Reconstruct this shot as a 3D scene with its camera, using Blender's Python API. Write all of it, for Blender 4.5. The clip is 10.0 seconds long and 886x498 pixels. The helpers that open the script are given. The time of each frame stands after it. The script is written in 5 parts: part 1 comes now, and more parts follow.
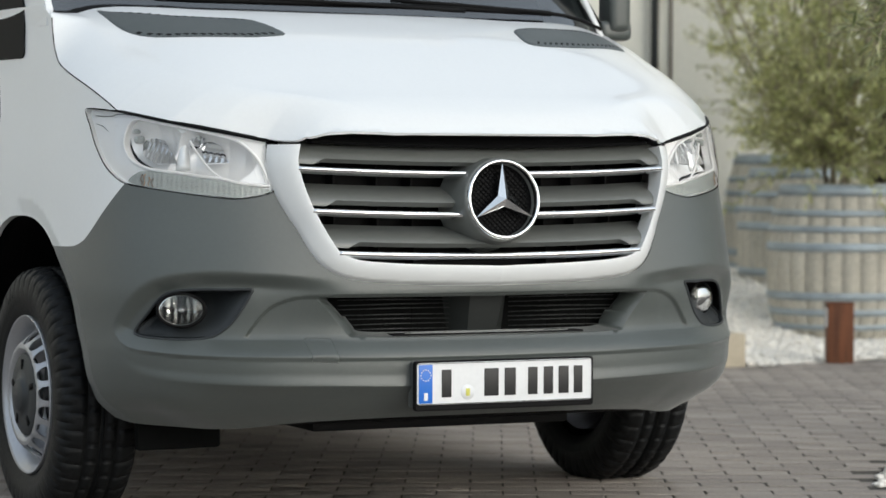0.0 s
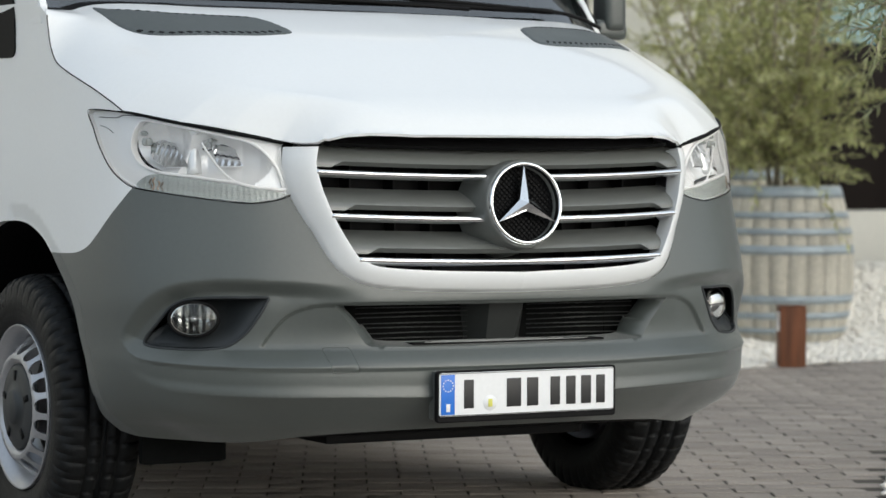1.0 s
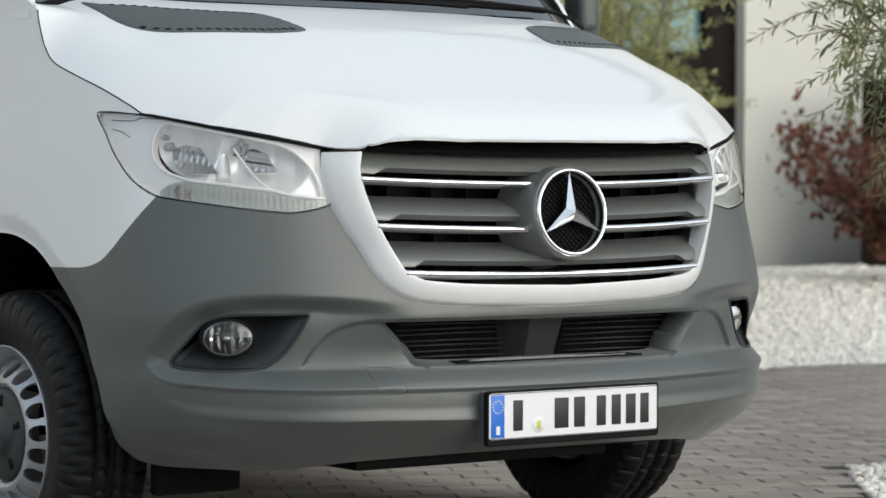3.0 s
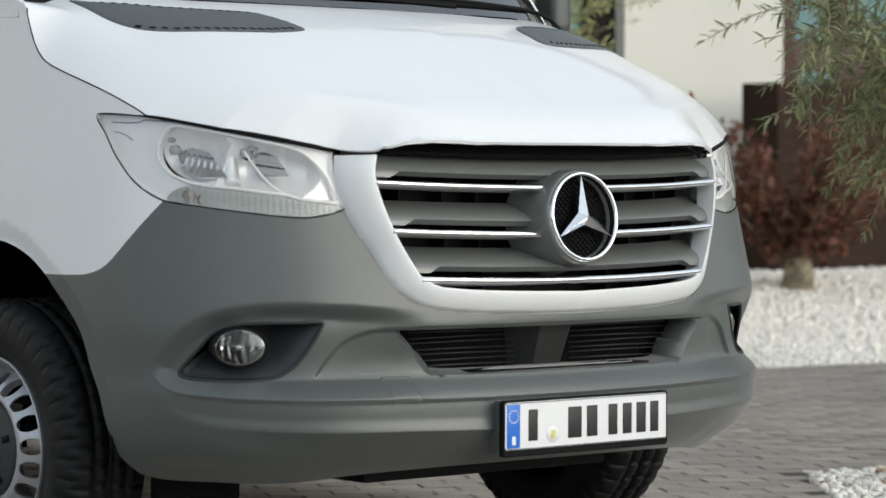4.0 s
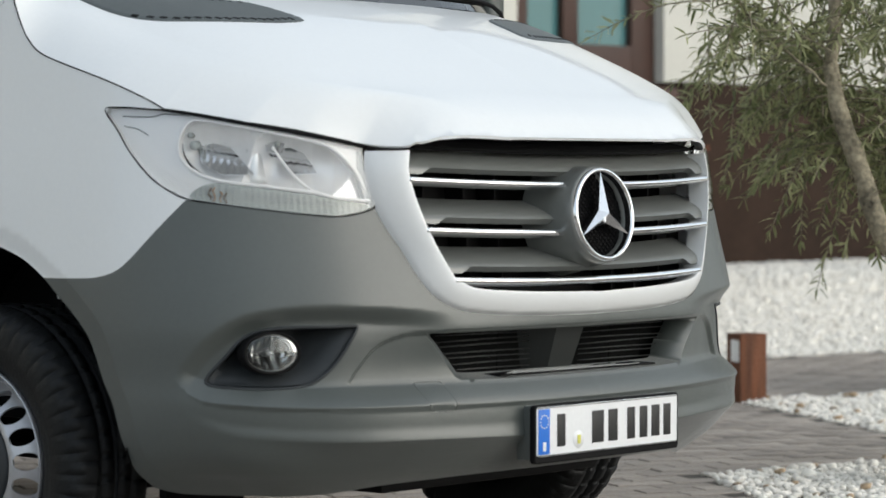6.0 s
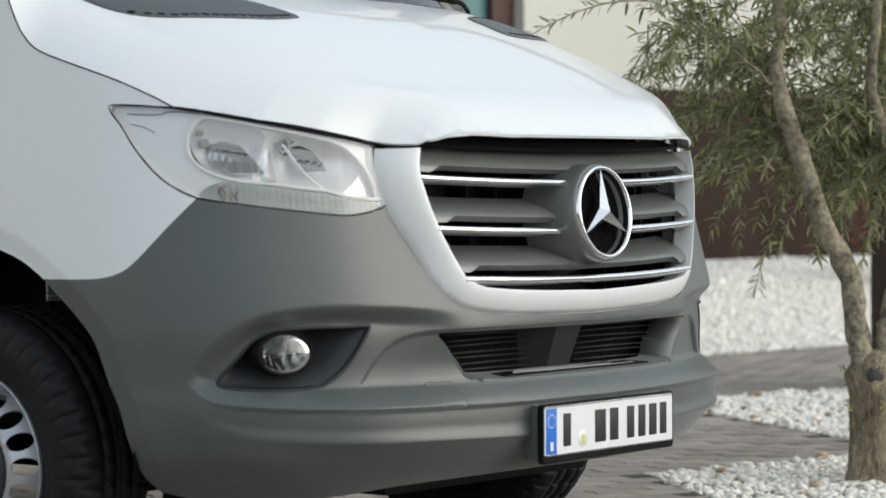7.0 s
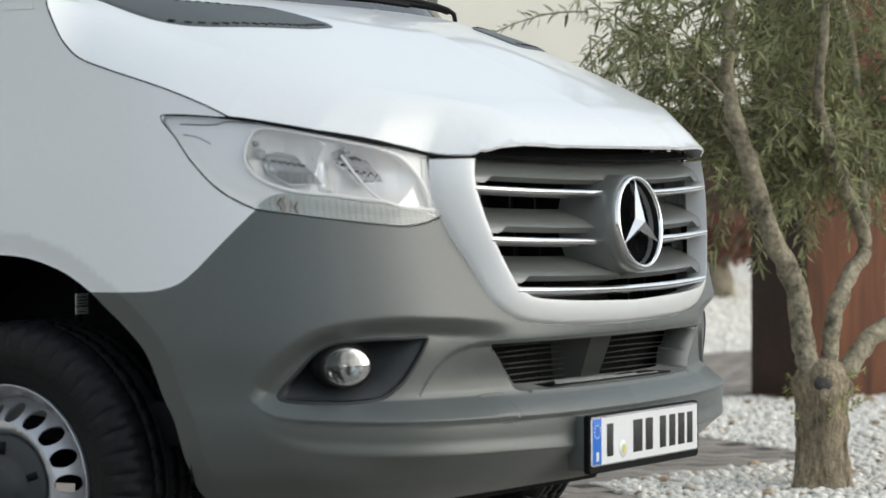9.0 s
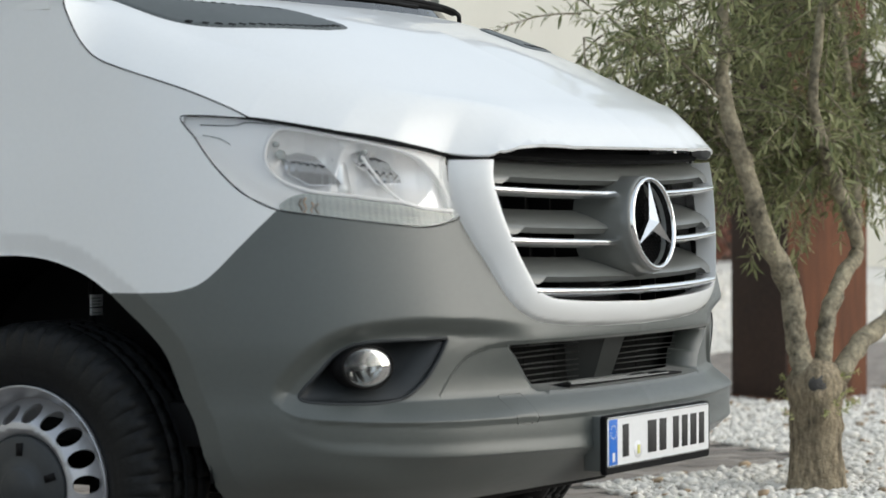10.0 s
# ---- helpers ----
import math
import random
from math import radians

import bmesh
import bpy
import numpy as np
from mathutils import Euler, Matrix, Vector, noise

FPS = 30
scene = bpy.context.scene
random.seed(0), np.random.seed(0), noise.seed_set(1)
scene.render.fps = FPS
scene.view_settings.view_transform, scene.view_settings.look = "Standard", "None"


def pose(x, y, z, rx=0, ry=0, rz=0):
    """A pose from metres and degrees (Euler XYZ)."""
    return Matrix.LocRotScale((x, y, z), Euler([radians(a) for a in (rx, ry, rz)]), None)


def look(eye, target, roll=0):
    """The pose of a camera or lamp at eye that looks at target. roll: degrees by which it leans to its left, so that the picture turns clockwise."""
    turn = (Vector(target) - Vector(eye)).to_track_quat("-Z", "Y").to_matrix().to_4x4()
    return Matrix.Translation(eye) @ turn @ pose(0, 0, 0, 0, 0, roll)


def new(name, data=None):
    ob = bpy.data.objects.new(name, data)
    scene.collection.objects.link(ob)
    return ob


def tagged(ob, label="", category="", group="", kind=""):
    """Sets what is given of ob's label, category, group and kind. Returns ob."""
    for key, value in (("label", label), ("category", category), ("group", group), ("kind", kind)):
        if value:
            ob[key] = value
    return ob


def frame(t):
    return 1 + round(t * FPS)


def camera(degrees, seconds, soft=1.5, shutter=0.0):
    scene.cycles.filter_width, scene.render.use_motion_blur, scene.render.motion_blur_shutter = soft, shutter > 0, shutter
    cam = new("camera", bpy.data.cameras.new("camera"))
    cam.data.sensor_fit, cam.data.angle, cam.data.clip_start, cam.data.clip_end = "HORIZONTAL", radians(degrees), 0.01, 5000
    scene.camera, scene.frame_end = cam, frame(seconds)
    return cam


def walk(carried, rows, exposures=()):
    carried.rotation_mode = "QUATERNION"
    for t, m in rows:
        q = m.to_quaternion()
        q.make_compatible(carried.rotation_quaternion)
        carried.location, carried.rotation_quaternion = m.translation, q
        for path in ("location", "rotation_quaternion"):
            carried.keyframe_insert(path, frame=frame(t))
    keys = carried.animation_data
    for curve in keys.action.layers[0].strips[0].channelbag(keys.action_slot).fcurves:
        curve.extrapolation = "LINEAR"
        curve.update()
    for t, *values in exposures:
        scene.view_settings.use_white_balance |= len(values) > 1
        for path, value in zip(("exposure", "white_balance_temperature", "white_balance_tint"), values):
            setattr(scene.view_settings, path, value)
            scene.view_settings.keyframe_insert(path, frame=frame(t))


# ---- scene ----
cam = camera(17.634, 10.0)
PATH = [
    (0.0, look((-3.4150, -6.7576, 1.0314), (-0.3984, -0.4459, 0.7819), 0.234)),
    (0.5, look((-3.5428, -6.5465, 1.0302), (-0.3660, -0.3141, 0.7747), 0.188)),
    (1.0, look((-3.6869, -6.3334, 1.0347), (-0.3499, -0.1850, 0.7876), 0.212)),
    (1.5, look((-3.8450, -6.1042, 1.0258), (-0.3253, -0.0576, 0.8003), 0.272)),
    (2.0, look((-4.0092, -5.8599, 1.0250), (-0.2875, 0.0645, 0.7994), 0.272)),
    (2.5, look((-4.1544, -5.6301, 1.0222), (-0.2469, 0.1733, 0.7967), 0.178)),
    (4.0, look((-4.5944, -4.9522, 1.0196), (-0.1021, 0.4120, 0.8088), 0.168)),
    (4.5, look((-4.7287, -4.7286, 1.0108), (-0.0505, 0.4741, 0.7969), 0.062)),
    (5.0, look((-4.8795, -4.4902, 1.0150), (-0.0090, 0.5330, 0.8015), 0.140)),
    (6.5, look((-5.2667, -3.8543, 0.9856), (0.1352, 0.5938, 0.7989), -0.104)),
    (7.0, look((-5.3943, -3.6528, 0.9805), (0.1615, 0.6016, 0.7980), -0.159)),
    (7.5, look((-5.5074, -3.4750, 0.9713), (0.1598, 0.6304, 0.7994), -0.159)),
    (8.0, look((-5.6175, -3.3114, 0.9718), (0.1536, 0.6467, 0.8062), -0.239)),
    (8.5, look((-5.7062, -3.1776, 0.9806), (0.1602, 0.6380, 0.8158), -0.230)),
    (9.0, look((-5.7809, -3.0457, 0.9809), (0.1652, 0.6447, 0.8243), -0.252)),
    (9.5, look((-5.8343, -2.9637, 0.9802), (0.1567, 0.6536, 0.8291), -0.249)),
    (10.0, look((-5.8692, -2.9139, 0.9775), (0.1470, 0.6614, 0.8271), -0.230)),
]
walk(cam, PATH)
cam.data.dof.use_dof, cam.data.dof.focus_distance, cam.data.dof.aperture_fstop = True, 7.3, 4.5

# ---- light ----
world = bpy.data.worlds.new("sky")
scene.world = world
world.use_nodes = True
wn, wl = world.node_tree.nodes, world.node_tree.links
sky = wn.new("ShaderNodeTexSky")
sky.sky_type = "NISHITA"
sky.sun_disc = False
SUN_EL, SUN_AZ = 16.0, 158.0            # height over the horizon; bearing from +y towards +x
sky.sun_elevation, sky.sun_rotation = radians(SUN_EL), radians(SUN_AZ)
sky.air_density, sky.dust_density, sky.ozone_density = 1.0, 4.0, 1.0
hsv = wn.new("ShaderNodeHueSaturation")
hsv.inputs["Saturation"].default_value = 0.62
soft_sky = wn.new("ShaderNodeGamma")
soft_sky.inputs[1].default_value = 0.40
wl.new(sky.outputs[0], soft_sky.inputs[0])
wl.new(soft_sky.outputs[0], hsv.inputs["Color"])
haze = wn.new("ShaderNodeVectorMath")
haze.operation = "MULTIPLY"
haze.inputs[1].default_value = (0.935, 1.0, 1.045)
wl.new(hsv.outputs[0], haze.inputs[0])
wl.new(haze.outputs[0], wn["Background"].inputs[0])
wn["Background"].inputs[1].default_value = 0.60
sun = new("sun", bpy.data.lights.new("sun", "SUN"))
sun.data.energy, sun.data.angle, sun.data.color = 1.1, radians(50), (1.0, 0.925, 0.82)
sa, se = radians(SUN_AZ), radians(SUN_EL)
sun.matrix_world = look((6 * math.sin(sa) * math.cos(se), 6 * math.cos(sa) * math.cos(se), 6 * math.sin(se)), (0, 0, 0))
scene.view_settings.exposure = 0.05

# ---- materials ----
def mat(name, color, rough=0.5, metal=0.0, vary=0.12, scale=6.0, fine=90.0, bump=0.0, bump_scale=200.0, coat=0.0, sheen=0.0, rand=0.0, island=0.0, coords="Object", spec=0.5, stretch=0.0):
    """A principled surface whose colour wanders at two scales, with fine relief."""
    m = bpy.data.materials.new(name)
    m.use_nodes = True
    n, l = m.node_tree.nodes, m.node_tree.links
    p = n["Principled BSDF"]
    p.inputs["Roughness"].default_value, p.inputs["Metallic"].default_value = rough, metal
    p.inputs["Specular IOR Level"].default_value = spec
    p.inputs["Coat Weight"].default_value, p.inputs["Coat Roughness"].default_value = coat, 0.03
    p.inputs["Sheen Weight"].default_value, p.inputs["Sheen Roughness"].default_value = sheen, 0.35
    tc = n.new("ShaderNodeTexCoord")
    a, b = n.new("ShaderNodeTexNoise"), n.new("ShaderNodeTexNoise")
    a.inputs["Scale"].default_value, b.inputs["Scale"].default_value = scale, fine
    a.inputs["Detail"].default_value, b.inputs["Detail"].default_value = 5, 3
    place = tc.outputs[coords]
    if stretch:
        mp = n.new("ShaderNodeMapping")
        mp.inputs["Scale"].default_value = (1, 1, stretch)
        l.new(place, mp.inputs["Vector"])
        place = mp.outputs[0]
    l.new(place, a.inputs["Vector"]), l.new(place, b.inputs["Vector"])
    add = n.new("ShaderNodeMath"); add.operation = "ADD"
    l.new(a.outputs["Fac"], add.inputs[0]), l.new(b.outputs["Fac"], add.inputs[1])
    mr = n.new("ShaderNodeMapRange")
    mr.inputs["From Min"].default_value, mr.inputs["From Max"].default_value = 0.65, 1.35
    mr.inputs["To Min"].default_value, mr.inputs["To Max"].default_value = 1 - vary, 1 + vary
    l.new(add.outputs[0], mr.inputs["Value"])
    value = mr.outputs[0]
    for amount, node, socket in ((rand, "ShaderNodeObjectInfo", "Random"), (island, "ShaderNodeNewGeometry", "Random Per Island")):
        if amount:
            src, r, mul = n.new(node), n.new("ShaderNodeMapRange"), n.new("ShaderNodeMath")
            r.inputs["To Min"].default_value, r.inputs["To Max"].default_value = 1 - amount, 1 + amount
            mul.operation = "MULTIPLY"
            l.new(src.outputs[socket], r.inputs["Value"]), l.new(r.outputs[0], mul.inputs[0]), l.new(value, mul.inputs[1])
            value = mul.outputs[0]
    mix = n.new("ShaderNodeVectorMath"); mix.operation = "SCALE"
    mix.inputs[0].default_value = color
    l.new(value, mix.inputs["Scale"]), l.new(mix.outputs[0], p.inputs["Base Color"])
    if bump:
        c, bn = n.new("ShaderNodeTexNoise"), n.new("ShaderNodeBump")
        c.inputs["Scale"].default_value, c.inputs["Detail"].default_value = bump_scale, 4
        bn.inputs["Strength"].default_value, bn.inputs["Distance"].default_value = bump, 0.01
        l.new(tc.outputs[coords], c.inputs["Vector"]), l.new(c.outputs["Fac"], bn.inputs["Height"]), l.new(bn.outputs[0], p.inputs["Normal"])
    return m


def clear(name, tint=(1, 1, 1), ior=1.5, rough=0.02):
    """Thin clear cover: see-through with a gloss that grows at grazing angles."""
    m = bpy.data.materials.new(name)
    m.use_nodes = True
    n, l = m.node_tree.nodes, m.node_tree.links
    n.remove(n["Principled BSDF"])
    t, g, f, x = n.new("ShaderNodeBsdfTransparent"), n.new("ShaderNodeBsdfGlossy"), n.new("ShaderNodeFresnel"), n.new("ShaderNodeMixShader")
    t.inputs[0].default_value = (*tint, 1)
    g.inputs["Roughness"].default_value = rough
    f.inputs[0].default_value = ior
    l.new(f.outputs[0], x.inputs[0]), l.new(t.outputs[0], x.inputs[1]), l.new(g.outputs[0], x.inputs[2])
    l.new(x.outputs[0], n["Material Output"].inputs[0])
    return m


WHITE = mat("white_paint", (0.785, 0.80, 0.805), 0.35, vary=0.015, scale=2.0, coat=0.6)
GREY = mat("grey_bumper_plastic", (0.064, 0.0745, 0.070), 0.38, vary=0.07, scale=4.0, bump=0.10, bump_scale=900, spec=0.9, sheen=0.30)
SLAT_GREY = mat("satin_grey_plastic", (0.155, 0.162, 0.153), 0.30, vary=0.05, scale=8.0, spec=0.8)
VENT_GREY = mat("vent_plastic", (0.080, 0.092, 0.092), 0.5, vary=0.1, scale=10, bump=0.05, bump_scale=800)
DARK = mat("dark_grey_plastic", (0.024, 0.028, 0.031), 0.5, vary=0.1, scale=10, bump=0.05, bump_scale=800)
BLACK = mat("black_plastic", (0.004, 0.004, 0.0045), 0.65, vary=0.2, scale=12, spec=0.15)
CHROME = mat("chrome", (0.88, 0.89, 0.90), 0.09, 1.0, vary=0.03, scale=20)
REFLECTOR = mat("lamp_reflector", (0.95, 0.955, 0.96), 0.26, 0.25, vary=0.04, scale=30)
LAMP_WHITE = mat("lamp_housing", (0.95, 0.955, 0.96), 0.3, 0.0, vary=0.02, scale=12)
LENS = clear("clear_lens", (1, 1, 1), 1.5, 0.03)
GLASS = clear("windscreen_glass", (0.2, 0.25, 0.25), 3.0)
RUBBER = mat("tyre_rubber", (0.0075, 0.0083, 0.009), 0.5, vary=0.3, scale=9, fine=60, bump=0.15, bump_scale=120, spec=0.2)
FOG_REFLECTOR = mat("fog_reflector", (0.50, 0.51, 0.50), 0.10, 1.0, vary=0.1, scale=60)
INTAKE = mat("intake_plastic", (0.005, 0.0055, 0.0055), 0.75, vary=0.2, scale=20, spec=0.06)
# Bumper grey made darker: the intake's shade is put into the post's colour.
POST_SHADED = mat("shaded_post_plastic", (0.024, 0.027, 0.026), 0.5, vary=0.08, scale=6, bump=0.08, bump_scale=900)
STEEL = mat("silver_steel", (0.44, 0.45, 0.475), 0.33, 0.65, vary=0.06, scale=14, bump=0.03, bump_scale=300)
PLATE_WHITE = mat("plate_white", (0.80, 0.81, 0.82), 0.3, vary=0.03, scale=20, coat=0.3)
PLATE_BLUE = mat("plate_blue", (0.02, 0.16, 0.62), 0.3, vary=0.05, scale=30)
INK = mat("black_ink", (0.013, 0.013, 0.014), 0.45, vary=0.1, scale=40)
YELLOW = mat("seal_yellow", (0.62, 0.6, 0.12), 0.5, vary=0.1, scale=60)
# Brown and amber of the reflections painted into the indicator.
BROWN = mat("brown_lamp_reflection", (0.20, 0.165, 0.14), 0.4, vary=0.1, scale=60)
AMBER = mat("amber_reflection", (0.48, 0.32, 0.22), 0.2, vary=0.05, scale=60)
PAVER = mat("concrete_paver", (0.348, 0.306, 0.270), 0.85, vary=0.22, scale=3.0, fine=70, bump=0.5, bump_scale=150, rand=0.16, island=0.16)
GRAVEL = mat("white_marble_gravel", (0.83, 0.795, 0.73), 0.7, vary=0.08, scale=9, fine=60, bump=0.2, bump_scale=120, island=0.12)
BED = mat("gravel_ground", (0.76, 0.73, 0.67), 0.9, vary=0.15, scale=20, fine=90, bump=0.35, bump_scale=60)
RENDER_WALL = mat("cream_render", (0.66, 0.65, 0.59), 0.9, vary=0.07, scale=1.2, fine=40, bump=0.2, bump_scale=180)
BROWN_WALL = mat("dark_brown_cladding", (0.036, 0.0215, 0.015), 0.85, vary=0.4, scale=2.2, fine=30, bump=0.25, bump_scale=60, spec=0.15)
# Rust darkened for the column's left face: shade and patina in one colour.
CORTEN_SHADED = mat("shaded_rusted_steel", (0.036, 0.018, 0.012), 0.75, vary=0.5, scale=3, fine=50, bump=0.4, bump_scale=90)
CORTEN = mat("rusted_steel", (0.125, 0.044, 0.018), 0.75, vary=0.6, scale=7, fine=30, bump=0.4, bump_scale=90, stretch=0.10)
WINDOW_WOOD = mat("dark_window_frame", (0.010, 0.007, 0.006), 0.6, vary=0.2, scale=6, spec=0.1)
BROWN_WOOD = mat("red_brown_wood", (0.055, 0.022, 0.014), 0.55, vary=0.35, scale=4, fine=60)
PANE = mat("window_pane", (0.09, 0.21, 0.22), 0.08, vary=0.1, scale=2)
OAK = mat("weathered_oak", (0.47, 0.44, 0.37), 0.8, vary=0.2, scale=5, fine=50, bump=0.3, bump_scale=80, rand=0.07)
HOOP = mat("galvanised_hoop", (0.33, 0.38, 0.41), 0.5, 0.4, vary=0.25, scale=8)
SOIL = mat("soil", (0.07, 0.05, 0.035), 0.95, vary=0.4, scale=20, bump=0.8, bump_scale=80)
TRUNK_BARK = mat("old_olive_bark", (0.25, 0.205, 0.14), 0.95, vary=0.8, scale=22, fine=90, bump=1.0, bump_scale=70, stretch=0.3)
BARK = mat("olive_bark", (0.265, 0.232, 0.165), 0.9, vary=0.8, scale=12, fine=60, bump=0.9, bump_scale=50)
STONE = mat("beige_stone", (0.48, 0.42, 0.32), 0.85, vary=0.15, scale=8, bump=0.3, bump_scale=90)


def leaf_mat(name, a, b, rough=0.55):
    m = bpy.data.materials.new(name)
    m.use_nodes = True
    n, l = m.node_tree.nodes, m.node_tree.links
    p = n["Principled BSDF"]
    g, r = n.new("ShaderNodeNewGeometry"), n.new("ShaderNodeValToRGB")
    r.color_ramp.elements[0].color, r.color_ramp.elements[1].color = (*a, 1), (*b, 1)
    l.new(g.outputs["Random Per Island"], r.inputs[0])
    l.new(r.outputs[0], p.inputs["Base Color"])
    p.inputs["Roughness"].default_value = rough
    t, x = n.new("ShaderNodeBsdfTranslucent"), n.new("ShaderNodeMixShader")
    l.new(r.outputs[0], t.inputs[0])
    x.inputs[0].default_value = 0.42
    l.new(p.outputs[0], x.inputs[1]), l.new(t.outputs[0], x.inputs[2]), l.new(x.outputs[0], n["Material Output"].inputs[0])
    return m


OLIVE = leaf_mat("olive_leaves", (0.13, 0.16, 0.062), (0.50, 0.51, 0.28))
OLIVE_PALE = leaf_mat("olive_leaves_pale", (0.24, 0.27, 0.09), (0.62, 0.62, 0.30))
RED_LEAF = leaf_mat("dry_red_leaves", (0.06, 0.022, 0.014), (0.26, 0.11, 0.07))

# ---- mesh helpers ----
def mesh_object(name, verts, faces, material, smooth=False):
    me = bpy.data.meshes.new(name)
    me.from_pydata([tuple(v) for v in verts], [], [tuple(f) for f in faces])
    me.materials.append(material)
    if smooth:
        me.shade_smooth()
    me.update()
    return new(name, me)


def part(name, data, material, parent, label=""):
    """Links a bmesh, or (verts, faces), as one mesh under a thing or under a part."""
    if isinstance(data, tuple):
        ob = mesh_object(name, data[0], data[1], material, len(data) > 2 and data[2])
    else:
        me = bpy.data.meshes.new(name)
        bmesh.ops.recalc_face_normals(data, faces=data.faces)
        data.to_mesh(me)
        data.free()
        me.materials.append(material)
        ob = new(name, me)
    ob.parent = parent
    if label:
        ob["label"] = label
    return ob


def thing(name, label, category, group="", at=(0, 0, 0)):
    ob = new(name)
    ob.location = at
    return tagged(ob, label, category, group)


def soften(bm, width, segments=2, angle=35):
    edges = [e for e in bm.edges if len(e.link_faces) == 2 and e.calc_face_angle(0) > radians(angle)]
    bmesh.ops.bevel(bm, geom=edges, offset=width, segments=segments, profile=0.6, affect="EDGES", clamp_overlap=True)
    return bm


def shade(bm, angle=40):
    for f in bm.faces:
        f.smooth = True
    for e in bm.edges:
        if len(e.link_faces) == 2 and e.calc_face_angle(0) > radians(angle):
            e.smooth = False
    return bm


def box(x0, x1, y0, y1, z0, z1, bevel=0.0, bm=None, segments=2):
    bm2 = bmesh.new()
    v = [bm2.verts.new((x, y, z)) for x in (x0, x1) for y in (y0, y1) for z in (z0, z1)]
    for q in ((0, 1, 3, 2), (4, 6, 7, 5), (0, 4, 5, 1), (2, 3, 7, 6), (0, 2, 6, 4), (1, 5, 7, 3)):
        bm2.faces.new([v[i] for i in q])
    bmesh.ops.recalc_face_normals(bm2, faces=bm2.faces)
    if bevel:
        soften(bm2, bevel, segments)
    if bm is None:
        return shade(bm2)
    me = bpy.data.meshes.new("tmp"); bm2.to_mesh(me); bm2.free(); bm.from_mesh(me); bpy.data.meshes.remove(me)
    return bm


def lathe(profile, segments=48, axis="z", centre=(0, 0, 0), close=False):
    """Turned shape from (radius, along) pairs. Gives verts, faces, smooth."""
    verts, faces, n = [], [], len(profile)
    for i in range(segments):
        a = 2 * math.pi * i / segments
        for r, h in profile:
            p = (r * math.cos(a), r * math.sin(a), h)
            if axis == "x":
                p = (h, p[0], p[1])
            elif axis == "y":
                p = (p[0], h, p[1])
            verts.append((p[0] + centre[0], p[1] + centre[1], p[2] + centre[2]))
    for i in range(segments):
        j = (i + 1) % segments
        for k in range(n - 1):
            faces.append((i * n + k, j * n + k, j * n + k + 1, i * n + k + 1))
    return verts, faces, True


def hermite(knots, q):
    """Weights of a smooth curve through values at the knots."""
    k = np.asarray(knots, float)
    q = np.atleast_1d(np.asarray(q, float))
    n = len(k)
    i = np.clip(np.searchsorted(k, q, side="right") - 1, 0, n - 2)
    h = k[i + 1] - k[i]
    t = np.clip((q - k[i]) / h, -0.3, 1.3)
    D, E = np.zeros((n, n)), np.eye(n)
    for a in range(n):
        lo, hi = max(a - 1, 0), min(a + 1, n - 1)
        D[a, hi] += 1 / (k[hi] - k[lo])
        D[a, lo] -= 1 / (k[hi] - k[lo])
    h00, h10, h01, h11 = 2 * t**3 - 3 * t**2 + 1, t**3 - 2 * t**2 + t, -2 * t**3 + 3 * t**2, t**3 - t**2
    return h00[:, None] * E[i] + h01[:, None] * E[i + 1] + (h10 * h)[:, None] * D[i] + (h11 * h)[:, None] * D[i + 1]


def spline(points, step=0.01, closed=False):
    """A smooth line through the points, at about even steps."""
    p = np.array(points, float)
    if closed:
        p = np.vstack([p[-2:], p, p[:3]])
    k = np.concatenate([[0], np.cumsum(np.sqrt(np.linalg.norm(np.diff(p, axis=0), axis=1)) + 1e-6)])
    lo, hi = (k[2], k[-3]) if closed else (k[0], k[-1])
    length = np.linalg.norm(np.diff(p, axis=0), axis=1).sum()
    q = np.linspace(lo, hi, max(int(length / step), len(points)) + 1)
    out = hermite(k, q) @ p
    return out[:-1] if closed else out


def dense(poly, step):
    """A closed polygon with its long sides divided."""
    out = []
    for a, b in zip(poly, np.roll(poly, -1, axis=0)):
        n = max(1, int(np.linalg.norm(b - a) / step))
        out += [a + (b - a) * i / n for i in range(n)]
    return np.array(out)


def inside(points, poly):
    x, y = points[:, 0], points[:, 1]
    c = np.zeros(len(points), bool)
    for (x0, y0), (x1, y1) in zip(poly, np.roll(poly, -1, axis=0)):
        if y0 != y1:
            c ^= ((y0 > y) != (y1 > y)) & (x < (x1 - x0) * (y - y0) / (y1 - y0) + x0)
    return c


def edge_distance(points, poly, closed=True):
    d = np.full(len(points), 9.0)
    ends = zip(poly, np.roll(poly, -1, axis=0)) if closed else zip(poly[:-1], poly[1:])
    for a, b in ends:
        ab = b - a
        t = np.clip(((points - a) @ ab) / max(ab @ ab, 1e-12), 0, 1)
        d = np.minimum(d, np.linalg.norm(points - a - t[:, None] * ab, axis=1))
    return d


def step01(v, lo, hi):
    t = np.clip((v - lo) / (hi - lo), 0, 1)
    return t * t * (3 - 2 * t)


from mathutils import geometry


